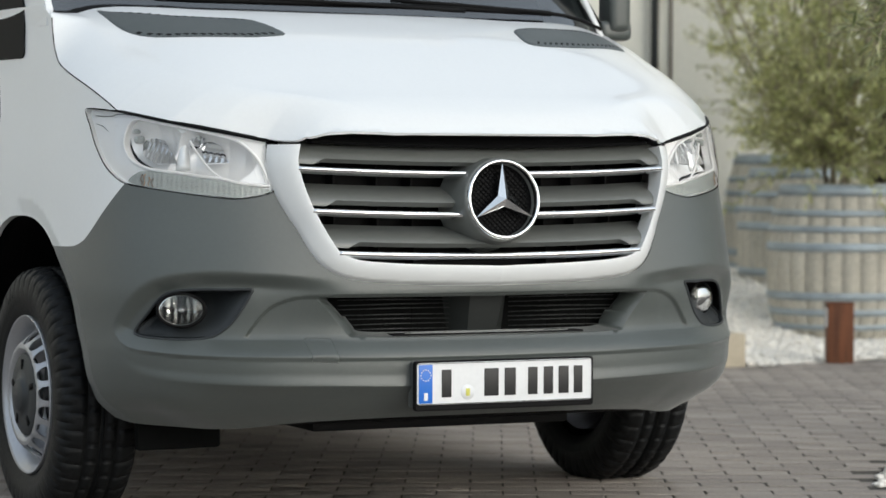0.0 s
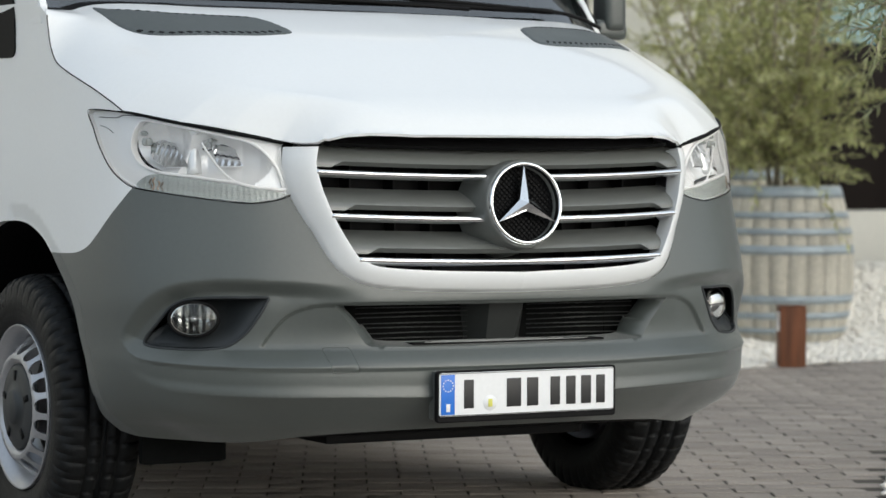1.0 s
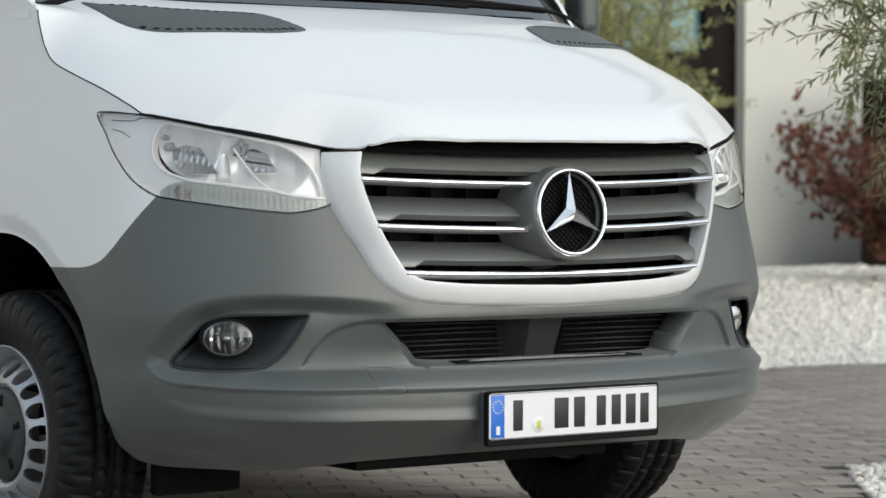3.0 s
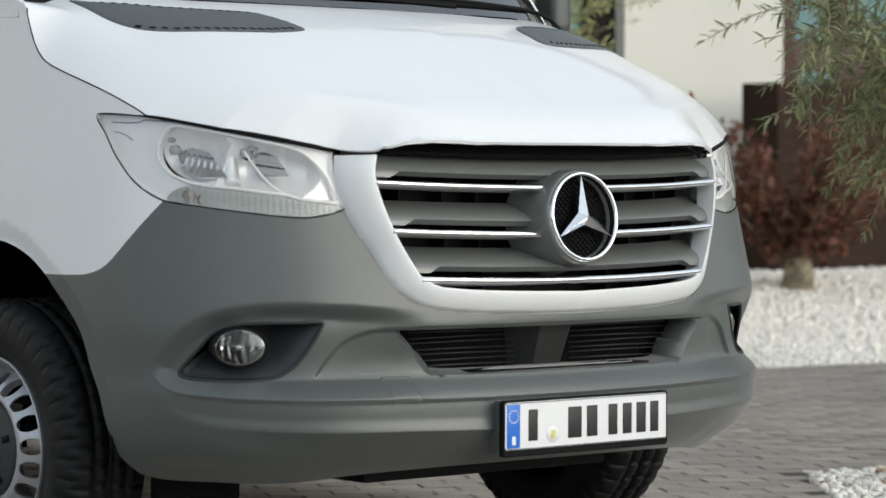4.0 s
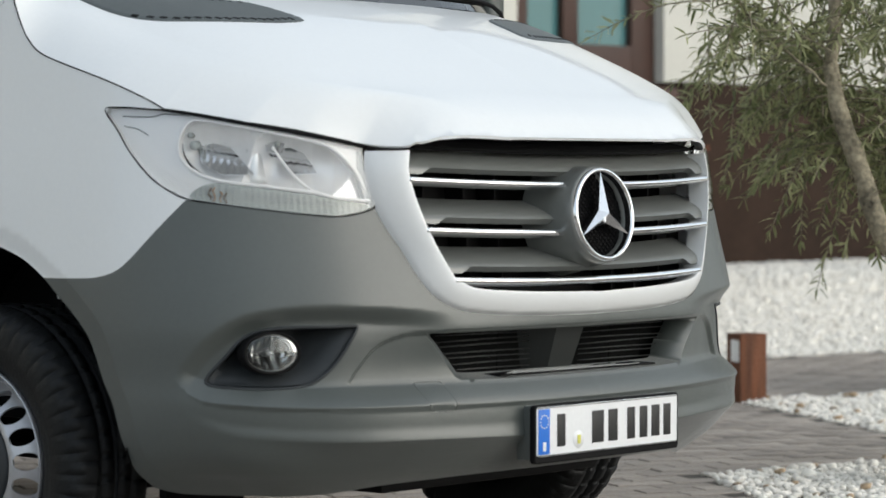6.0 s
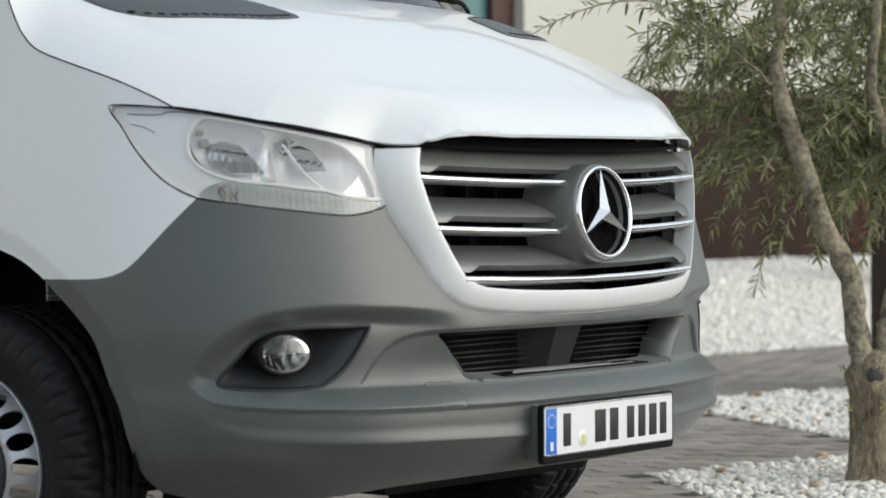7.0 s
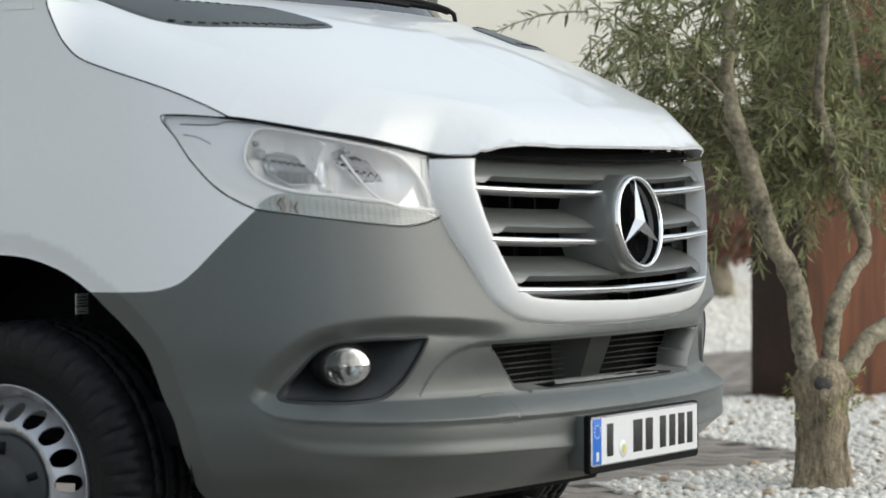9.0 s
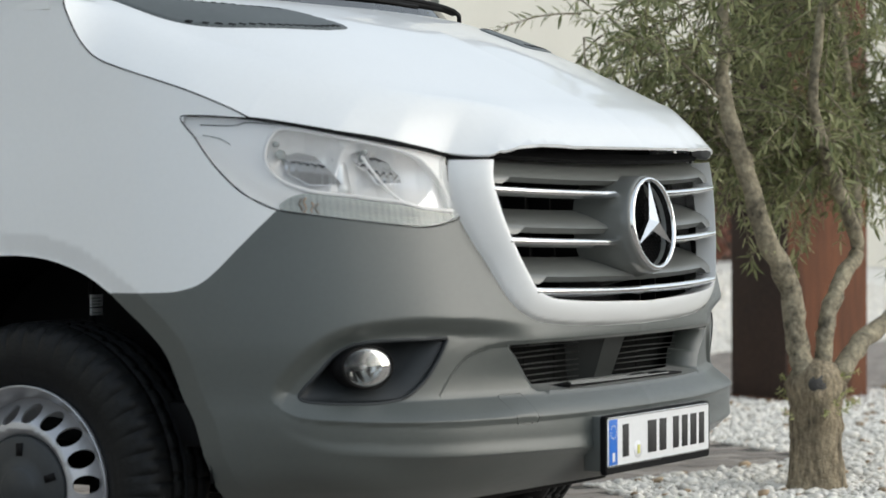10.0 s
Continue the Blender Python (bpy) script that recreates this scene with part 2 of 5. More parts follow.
def panel(name, surf, outline, material, parent, holes=(), step=0.014, rim=0.02, hole_rim=None, label="", curl=0.0, creases=()):
    """A sheet cut from a curved surface, surf(a, b) -> points, along an outline in (a, b), with folded edges."""
    loops = [dense(np.array(outline, float), step)] + [dense(np.array(h, float), step) for h in holes]
    lo, hi = loops[0].min(0), loops[0].max(0)
    gx, gy = np.meshgrid(np.arange(lo[0] + step / 2, hi[0], step), np.arange(lo[1] + step / 2, hi[1], step))
    gx = gx + (np.arange(gx.shape[0]) % 2)[:, None] * step / 2
    pts = np.stack([gx.ravel(), gy.ravel()], 1)
    keep = inside(pts, loops[0])
    for h in loops[1:]:
        keep &= ~inside(pts, h)
    pts = pts[keep]
    for h in loops:
        pts = pts[edge_distance(pts, h) > step * 0.45]
    creases = [np.array(c, float) for c in creases]
    for c in creases:
        pts = pts[edge_distance(pts, c, False) > step * 0.5]
    edges, base = [], 0
    for h in loops:
        edges += [(base + i, base + (i + 1) % len(h)) for i in range(len(h))]
        base += len(h)
    for c in creases:
        edges += [(base + i, base + i + 1) for i in range(len(c) - 1)]
        base += len(c)
    all_pts = np.vstack(loops + creases + [pts])
    v2, _, tris, *_ = geometry.delaunay_2d_cdt([Vector(p) for p in all_pts], edges, [], 0, 1e-6)
    v2 = np.array([tuple(v) for v in v2])
    tris = np.array([t for t in tris if len(t) == 3])
    mid = v2[tris].mean(1)
    ok = inside(mid, loops[0])
    for h in loops[1:]:
        ok &= ~inside(mid, h)
    tris = tris[ok]
    P = surf(v2[:, 0], v2[:, 1])
    e = 0.0015
    N = np.cross(surf(v2[:, 0] + e, v2[:, 1]) - surf(v2[:, 0] - e, v2[:, 1]), surf(v2[:, 0], v2[:, 1] + e) - surf(v2[:, 0], v2[:, 1] - e))
    N /= np.linalg.norm(N, axis=1)[:, None] + 1e-12
    if curl:
        d = np.full(len(v2), 9.0)
        for h in loops:
            d = np.minimum(d, edge_distance(v2, h))
        drop = curl * (1 - np.clip(d / curl, 0, 1)) ** 2
        P = P - N * drop[:, None]
    # folded edge
    count = {}
    for t in tris:
        for a, b in ((t[0], t[1]), (t[1], t[2]), (t[2], t[0])):
            count[(a, b)] = count.get((a, b), 0) + 1
    border = [(a, b) for a, b in count if (b, a) not in count]
    ring = sorted({a for a, b in border} | {b for a, b in border})
    top = {v: len(P) + i for i, v in enumerate(ring)}
    low = {v: len(P) + len(ring) + i for i, v in enumerate(ring)}
    hole_pts = np.vstack(loops[1:]) if holes else None
    depth = np.full(len(ring), rim)
    if hole_rim is not None and holes:
        for i, v in enumerate(ring):
            if np.min(np.linalg.norm(hole_pts - v2[v], axis=1)) < step * 0.3:
                depth[i] = hole_rim
    V = np.vstack([P, P[ring], P[ring] - N[ring] * depth[:, None]])
    faces = [tuple(t) for t in tris] + [(top[b], top[a], low[a], low[b]) for a, b in border]
    me = bpy.data.meshes.new(name)
    me.from_pydata(V.tolist(), [], faces)
    me.materials.append(material)
    me.shade_smooth()
    me.update()
    vn = np.empty(len(V) * 3)
    me.vertices.foreach_get("normal", vn)
    vn = vn.reshape(-1, 3)
    # rim normals come from the rim alone
    rn = np.zeros((len(V), 3))
    for a, b in border:
        q = np.cross(V[top[a]] - V[top[b]], V[low[b]] - V[top[b]])
        for k in (top[a], top[b], low[a], low[b]):
            rn[k] += q
    rn /= np.linalg.norm(rn, axis=1)[:, None] + 1e-12
    vn[len(P):] = rn[len(P):]
    if not curl:
        vn[:len(P)] = N
    me.normals_split_custom_set_from_vertices(vn.tolist())
    ob = new(name, me)
    ob.parent = parent
    if label:
        ob["label"] = label
    return ob


def tube(points, radius, segments=10, caps=True):
    """A round bar along the points, with one radius or one for each point. Gives verts, faces, smooth."""
    p = np.array(points, float)
    r = np.broadcast_to(np.asarray(radius, float), (len(p),))
    d = np.gradient(p, axis=0)
    d /= np.linalg.norm(d, axis=1)[:, None] + 1e-12
    verts, faces, ref = [], [], np.array([0.31, 0.2, 0.93])
    for i in range(len(p)):
        a = np.cross(d[i], ref); a /= np.linalg.norm(a) + 1e-12
        b = np.cross(d[i], a)
        for k in range(segments):
            t = 2 * math.pi * k / segments
            verts.append(p[i] + r[i] * (math.cos(t) * a + math.sin(t) * b))
    for i in range(len(p) - 1):
        for k in range(segments):
            j = (k + 1) % segments
            faces.append((i * segments + k, i * segments + j, (i + 1) * segments + j, (i + 1) * segments + k))
    if caps:
        faces.append(tuple(range(segments))[::-1])
        faces.append(tuple((len(p) - 1) * segments + k for k in range(segments)))
    return verts, faces, True

# ---- ground ----
def lie(x):
    """Height of the yard, which falls gently across."""
    return 0.002 + 0.008 * np.clip(x, -8, 8)


ANGLE = -26.5
UX = np.array([math.cos(radians(ANGLE)), math.sin(radians(ANGLE))])
VX = np.array([-UX[1], UX[0]])
BED_FRONT = np.array([(1.45, 0.42), (2.22, 1.38), (3.34, 1.02), (4.50, 2.90), (5.40, 2.46), (9.5, 0.4), (9.5, -3.0), (3.0, -3.0)])
BED_BACK = np.array([(3.50, 4.44), (5.0, 4.58), (7.0, 4.08), (12.5, 2.9), (16.0, 7.6), (3.50, 7.6)])


def bank(x, y):
    """Height of the gravel bank that climbs to the building."""
    edge = 4.62 - 0.19 * (x - 3.42)
    return lie(x) + 0.30 * step01(y - edge, 0.25, 2.3)


xs = [-600, -60, -12, -8, -4, 0, 4, 8, 12, 60, 600]
ys = [-600, -60, -12, -6, 0, 6, 12, 60, 600]
gv = [(x, y, float(lie(x)) - 0.0026) for y in ys for x in xs]
gf = [(j * 11 + i, j * 11 + i + 1, j * 11 + i + 12, j * 11 + i + 11) for j in range(8) for i in range(10)]
JOINT = mat("joint_sand", (0.075, 0.066, 0.056), 0.95, vary=0.3, scale=4, fine=80, bump=0.4, bump_scale=90)
ground = tagged(mesh_object("ground", gv, gf, JOINT), "dark sanded bed under grey block paving", "ground", kind="structure")

# gravel beds: sheets a little over the yard
def bed(name, poly, height, cell, label):
    lo, hi = poly.min(0), poly.max(0)
    gx, gy = np.meshgrid(np.arange(lo[0], hi[0], cell), np.arange(lo[1], hi[1], cell))
    p = np.stack([gx.ravel(), gy.ravel()], 1)
    loop = dense(poly, cell)
    p = p[inside(p, poly)]
    p = p[edge_distance(p, poly) > cell * 0.4]
    e = [(i, (i + 1) % len(loop)) for i in range(len(loop))]
    v, _, t, *_ = geometry.delaunay_2d_cdt([Vector(q) for q in np.vstack([loop, p])], e, [], 0, 1e-6)
    v = np.array([tuple(q) for q in v])
    t = [q for q in t if inside(v[list(q)].mean(0)[None], poly)[0]]
    z = height(v[:, 0], v[:, 1])
    return tagged(mesh_object(name, np.column_stack([v, z]), t, BED, True), label, "gravel bed", kind="structure")


bed("gravel_bed_front", BED_FRONT, lambda x, y: lie(x) - 0.004, 0.25, "pale ground under the white gravel bed")
bed("gravel_bed_back", BED_BACK, lambda x, y: bank(x, y) + 0.002, 0.25, "white gravel bank rising to the building")

# ---- building ----
building = thing("building", "cream rendered building with dark framed windows", "building", at=(8, 8, 0))
building.location = (0, 0, 0)


def wall_piece(x0, x1, z0, z1, name="wall"):
    return part(name, box(x0, x1, 7.9, 8.25, z0, z1), RENDER_WALL, building)


W1, W2 = (6.47, 7.63), (9.05, 10.62)
TOP = 6.5
for x0, x1 in ((-14, 4.9), (4.9, W1[0]), (W1[1], W2[0]), (W2[1], 22)):
    wall_piece(x0, x1, -0.1, TOP)
wall_piece(W1[0], W1[1], -0.1, 0.66)
wall_piece(W1[0], W1[1], 2.9, TOP)
wall_piece(W2[0], W2[1], -0.1, 1.42)
wall_piece(W2[0], W2[1], 2.9, TOP)
part("roof", box(-14.2, 22.2, 7.7, 16, TOP, TOP + 0.3, 0.02), DARK, building)


def window(x0, x1, z0, z1, wood, bars, sill):
    f = part("window", box(x0, x0 + 0.2, 7.98, 8.08, z0, z1, 0.008), wood, building)
    part("jamb", box(x1 - 0.26, x1, 7.98, 8.08, z0, z1, 0.008), wood, f)
    part("bottom_rail", box(x0 + 0.2, x1 - 0.26, 7.98, 8.08, z0, z0 + sill, 0.008), wood, f)
    part("top_rail", box(x0 + 0.2, x1 - 0.26, 7.98, 8.08, z1 - 0.1, z1, 0.008), wood, f)
    for b in bars:
        part("mullion", box(b, b + 0.16, 7.98, 8.08, z0 + sill, z1 - 0.1, 0.008), wood, f)
    part("pane", box(x0 + 0.18, x1 - 0.24, 8.03, 8.045, z0 + sill - 0.01, z1 - 0.09), PANE, f, "blue-green glass pane")
    return f


window(*W1, 0.66, 2.9, WINDOW_WOOD, (), 1.03)
w2 = window(*W2, 1.42, 2.9, BROWN_WOOD, (9.62,), 0.42)
part("lower_pane", box(9.26, 9.6, 7.97, 7.979, 1.56, 1.62), PANE, w2, "narrow blue-green glass strip")
# rain pipe on the wall
part("rain_pipe", tube([(4.93, 7.84, 0.2), (4.93, 7.84, 3.0), (4.93, 7.84, TOP)], 0.024, 12), DARK, building, "dark rain pipe")
part("conduit", tube([(5.06, 7.875, 0.2), (5.06, 7.875, TOP)], 0.009, 8), BROWN_WOOD, building, "thin reddish conduit")

low_wall = thing("low_wall", "low dark brown clad wall before the building", "wall")
part("panel", box(8.0, 9.6, 6.95, 7.25, 0.0, 1.51, 0.006), BROWN_WALL, low_wall)
part("panel", box(9.604, 12.2, 6.95, 7.25, 0.0, 1.56, 0.006), BROWN_WALL, low_wall)
part("panel", box(12.204, 18.0, 6.95, 7.25, 0.0, 1.56, 0.006), BROWN_WALL, low_wall)
part("ledge", box(8.9, 9.5, 6.93, 7.2, 1.43, 1.515, 0.008), BROWN_WOOD, low_wall, "red-brown timber ledge")

# ---- van ----
van = thing("van", "white delivery van with grey plastic bumper and steel wheels", "van")

PLAN_X = [0, .25, .47, .68, .83, .92, .975, 1.0, 1.008, 1.01, 1.01, 1.0]
PLAN_Y = [0, .012, .046, .108, .215, .335, .50, .72, 1.0, 1.3, 2.4, 6.0]
S_K = np.concatenate([[0], np.cumsum(np.hypot(np.diff(PLAN_X), np.diff(PLAN_Y)))])
Z_K = [.23, .27, .32, .37, .42, .49, .54, .66, .90, 1.04, 1.13, 1.32]
WID = [.90, .945, .975, .99, .998, 1.0, 1.0, 1.0, .987, .974, .963, .945]
LS_K = [0, .5, .72, 1.1, 2.0]
LEAN = np.array([
    [.17, .17, .15, .08, .03], [.125, .125, .10, .05, .01], [.057, .057, .050, .03, .0], [.025, .025, .030, .02, .0],
    [.020, .020, .025, .03, .02], [.022, .022, .026, .033, .03], [.047, .047, .047, .042, .04], [.045, .045, .045, .035, .035],
    [.06, .10, .10, .08, .06], [.075, .12, .12, .10, .08], [.09, .13, .13, .115, .09], [.12, .16, .17, .2, .2]])
TUCK_Z, TUCK = [.23, .27, .30, .32, .34, .37, .42, .47, .54], [.22, .17, .125, .095, .065, .036, .014, .005, 0]
TUCK_S, TUCK_AT = [0, .3, .6, .85, 1.05, 1.2, 1.35, 1.6], [0, .05, .6, 1, 1, .4, .12, 0]


def fascia(s, z, lean=None):
    """The van's skin: s runs round the front in metres from the middle, z is height."""
    s, z = np.atleast_1d(np.asarray(s, float)), np.atleast_1d(np.asarray(z, float))
    a = np.abs(s)
    ws, wz = hermite(S_K, a), hermite(Z_K, z)
    x, y = (ws @ PLAN_X) * (wz @ WID), ws @ PLAN_Y
    x = x * (1 - (hermite(TUCK_Z, np.clip(z, .23, .54)) @ TUCK) * (hermite(TUCK_S, np.clip(a, 0, 1.6)) @ TUCK_AT))
    tilt = np.einsum("qi,ij,qj->q", wz, LEAN, hermite(LS_K, np.minimum(a, 2.0))) if lean is None else lean(z)
    return np.stack([np.sign(s) * x, y + tilt, z], 1)


def nose(s, z, back=0.0):
    return fascia(s, z, lambda h: 0.028 + 0.125 * (h - 0.762) + back)


def both(points):
    """Mirrored copy of an outline, turned the same way round."""
    return [(-a, b) for a, b in reversed(list(points))]


# outlines on the skin, of the half with negative s
LAMP = [(-1.238, 1.132), (-1.09, 1.123), (-.898, 1.092), (-.765, 1.069), (-.622, 1.042), (-.622, .993), (-.612, .955), (-.602, .917), (-.632, .903),
        (-.70, .893), (-.77, .898), (-.86, .908), (-.94, .918), (-1.042, .932), (-1.10, .958), (-1.138, .986), (-1.18, 1.031), (-1.218, 1.083), (-1.247, 1.118)]
LAMP_TOP, LAMP_LOW = LAMP[:5], LAMP[7:14]
FENDER_LOW = [(-1.042, .931), (-1.10, .883), (-1.15, .841), (-1.195, .804), (-1.235, .778), (-1.278, .764), (-1.325, .758), (-1.472, .755)]
ARCH = [(-1.735, .834), (-1.636, .826), (-1.54, .797), (-1.472, .755), (-1.435, .722), (-1.387, .68), (-1.332, .618), (-1.284, .52), (-1.260, .435), (-1.254, .35), (-1.226, .299)]
SEAM = [(-1.09, 1.127), (-1.136, 1.152), (-1.22, 1.189), (-1.362, 1.239), (-1.41, 1.262), (-1.43, 1.292), (-1.438, 1.325), (-1.445, 1.40)]
FRAME_OUT = [(-.627, 1.040), (-.628, .997), (-.619, .948), (-.602, .905), (-.578, .860), (-.552, .818), (-.529, .774), (-.492, .723), (-.437, .691), (-.36, .677), (-.22, .668), (0, .664)]
FRAME_IN = [(-.556, 1.038), (-.560, .983), (-.522, .873), (-.461, .767), (-.435, .747), (-.39, .734), (-.25, .724), (0, .717)]
FOG = [(-.672, .657), (-.735, .657), (-.80, .657), (-.87, .654), (-.92, .646), (-.955, .628), (-.99, .590), (-1.028, .546), (-1.022, .534), (-.98, .527), (-.895, .524), (-.83, .526), (-.79, .532), (-.76, .545), (-.727, .570), (-.70, .605), (-.675, .645)]
BROW = [(-.36, .676), (-.45, .683), (-.567, .694), (-.71, .702), (-.782, .7025), (-.855, .698), (-.93, .685), (-.99, .660), (-1.04, .622), (-1.072, .585), (-1.097, .545), (-1.108, .512)]
SHELF_S, SHELF_Z = [0, .36, .567, .73, .86, .957, 1.03, 1.06, 1.09], [.480, .481, .484, .485, .488, .493, .500, .512, .540]
FOOT_S, FOOT_Z = [0, .3, .5, .7, .83, .90, .97, 1.03, 1.09, 1.12], [.401, .403, .407, .409, .413, .417, .423, .440, .474, .51]
CHEEK = [(-.691, .533), (-.660, .571), (-.623, .608), (-.585, .627), (-.533, .639), (-.46, .640)]
MOUTH = [(-.500, .634), (-.466, .599), (-.425, .550), (-.404, .534), (-.23, .529), (0, .529)]
TOW = [(-.527, .531), (-.467, .531), (-.462, .526), (-.455, .474), (-.459, .468), (-.521, .468), (-.526, .473), (-.532, .526)]

lamp_low, fender_low = spline(LAMP_LOW), spline(FENDER_LOW)
arch = spline(ARCH)
seam = spline(SEAM)
frame_out, frame_in = spline(FRAME_OUT), spline(FRAME_IN)
fog = spline(FOG, closed=True)
cheek, mouth = spline(CHEEK), spline(MOUTH)
brow = spline(BROW, .004)
cheek_area = np.vstack([cheek, [(.2, .640), (.2, .533)]])


def shelf_at(a):
    return hermite(SHELF_S, np.clip(a, 0, 1.09)) @ np.array(SHELF_Z)


def foot_at(a):
    return hermite(FOOT_S, np.clip(a, 0, 1.12)) @ np.array(FOOT_Z)


brow_area = np.vstack([brow, [(-a, float(shelf_at(np.array([a]))[0])) for a in np.linspace(1.085, 0, 40)], [(.2, .48), (.2, .67)]])


def bumper_skin(s, z):
    """The bumper: a brow over the fog lamps, a sloped shelf, a hollow band and a foot that tucks under."""
    s, z = np.atleast_1d(np.asarray(s, float)), np.atleast_1d(np.asarray(z, float))
    p = fascia(s, z)
    h = np.stack([-np.abs(s), z], 1)
    near = (np.abs(s) < 1.16) & (z > .2) & (z < .75)
    depth = np.zeros(len(s))
    if near.any():
        q = h[near]
        a, hz = np.abs(q[:, 0]), q[:, 1]
        shelf, foot = shelf_at(a), foot_at(a)
        sd = np.where(inside(q, brow_area), 1, -1) * edge_distance(q, brow, False)
        over = np.clip((hz - shelf) / .042, 0, 1)
        fade = step01(a, .40, .64) * (1 - .5 * step01(a, .92, 1.10))
        d = -0.034 * step01(sd, -0.004, 0.040) * over * fade
        d += -0.012 * over * (1 - step01(a, .40, .64)) * (1 - step01(hz, .56, .66))
        # band between shelf and foot
        v = (hz - foot) / (shelf - foot)
        end = 1 - step01(a, .93, 1.10)
        d += -0.0055 * step01(v, -.02, .42) * (1 - step01(v, .84, 1.0)) * end * (v > -.03) * (v < 1)
        # under the foot line
        d += -0.078 * (1 - np.exp(-np.clip(foot - hz, 0, 1) / .062)) * (1 - step01(a, .62, 1.02))
        cd = np.where(inside(q, cheek_area), 1, -1) * edge_distance(q, cheek, False)
        d += -0.010 * step01(cd, -0.003, 0.008) * step01(hz, .520, .536)
        depth[near] = d
    # flare round the wheel
    ad = edge_distance(h, arch, False)
    depth -= 0.010 * np.clip(1 - ad / .052, 0, 1) * step01(np.abs(s), 1.08, 1.2)
    out = np.stack([np.sign(s) * np.clip(np.abs(s) - .55, 0, .45) / .45, -1 + np.clip(np.abs(s) - .75, 0, .45) / .45 * .9, 0 * s], 1)
    out /= np.linalg.norm(out, axis=1)[:, None]
    return p + out * depth[:, None]


# bumper
low_edge = spline([(-1.226, .299), (-1.16, .285), (-1.03, .279), (-.94, .280), (-.83, .284), (-.72, .291), (-.55, .301), (-.3, .311), (0, .314)])
top_left = np.vstack([[p for p in frame_out[::-1] if p[1] < .905], lamp_low[1:], fender_low[1:]])
left = np.vstack([top_left, arch[arch[:, 1] < .753], low_edge[1:]])       # middle top, round, to middle bottom
right = np.array(both(left))
outline = np.vstack([left[:-1], right[:-1]])
mouth_top = [(-.500, .637), (-.25, .637), (0, .636)]
mouth_left = np.vstack([spline(mouth_top)[::-1], mouth[1:]])
mouth_hole = np.vstack([mouth_left[:-1], np.array(both(mouth_left))[:-1]])
shelf_lines = []
for dz in (-.0022, .0022):
    for s0, s1 in ((-1.06, -.545), (-.445, 1.06)):
        ss = np.linspace(s0, s1, int((s1 - s0) / .006))
        shelf_lines.append(np.column_stack([ss, shelf_at(np.abs(ss)) + dz]))
    ss = np.linspace(-1.10, 1.10, 360)
    shelf_lines.append(np.column_stack([ss, foot_at(np.abs(ss)) + dz]))
bumper = panel("bumper", bumper_skin, outline, GREY, van, [mouth_hole, fog, np.array(both(fog)), np.array(TOW)], step=0.0062, rim=0.03, hole_rim=0.004, label="grained grey plastic bumper", creases=shelf_lines)
panel("tow_cover", bumper_skin, [(-.494 + (a + .494) * .975, .4995 + (b - .4995) * .965) for a, b in TOW], GREY, bumper, step=0.008, rim=0.01)

# white frame round the grille, with its rolled edges
frame_area = np.vstack([frame_out, [(.2, .664), (.2, 1.040)]])
frame_lap = frame_out * np.array([1.006, 1.0]) - np.array([0, .004])
frame_poly = np.vstack([frame_lap[:-1], np.array(both(frame_lap)), np.array(both(frame_in))[::-1][:-1], frame_in[::-1]])


def frame_skin(s, z):
    """From the nose at the opening back to the body at the outer edge."""
    s, z = np.atleast_1d(np.asarray(s, float)), np.atleast_1d(np.asarray(z, float))
    h = np.stack([-np.abs(s), z], 1)
    a, b = edge_distance(h, frame_in, False), edge_distance(h, frame_out, False)
    b = np.where(inside(h, frame_area), b, -b)
    t = np.clip(a / np.maximum(a + b, 1e-4), 0, 1.3)
    p = nose(s, z) + (fascia(s, z) - nose(s, z)) * (np.minimum(t, 1) ** 1.8)[:, None]
    p[:, 1] += .010 * step01(t, .82, 1.06)
    return p


panel("grille_frame", frame_skin, frame_poly, WHITE, van, step=0.006, rim=0.05)

# wings
def wing_skin(s, z):
    s, z = np.atleast_1d(np.asarray(s, float)), np.atleast_1d(np.asarray(z, float))
    h = np.stack([-np.abs(s), z], 1)
    d = -0.010 * np.clip(1 - edge_distance(h, arch, False) / .052, 0, 1)
    p = fascia(s, z)
    p[:, 0] += np.sign(s) * d
    return p


def tucked_skin(s, z):
    p = wing_skin(s, z)
    p[:, 0] -= .05 * step01(p[:, 2], 1.05, 1.2)
    return p


back_arch = np.array([(-3.46 - a, b) for a, b in arch[::-1]])
wing = np.vstack([seam[seam[:, 1] < 1.395], [(-1.52, 1.43), (-1.95, 1.43), (-2.05, .36)], back_arch[back_arch[:, 1] > .36], arch[arch[:, 1] > .757], fender_low[::-1], np.array(LAMP[13:]), [(-1.238, 1.132)]])
for sgn in (1, -1):
    o = wing if sgn == 1 else np.array(both([(a, min(b, 1.335)) if a > -1.5 else (a, min(b, 1.33)) for a, b in wing]))
    wing_ob = panel("wing", wing_skin if sgn == 1 else tucked_skin, o, WHITE, van, step=0.013, rim=0.016)
    if sgn < 0:
        continue
    gap = np.array(seam[seam[:, 1] < (1.395 if sgn == 1 else 1.30)])
    gap[:, 0] = -sgn * np.abs(gap[:, 0])
    # Black tube along the seam stands for the shade in the gap.
    part("seam", tube(fascia(gap[:, 0], gap[:, 1]), .0017, 8), BLACK, wing_ob, "black bar drawn for the shaded gap beside the bonnet")

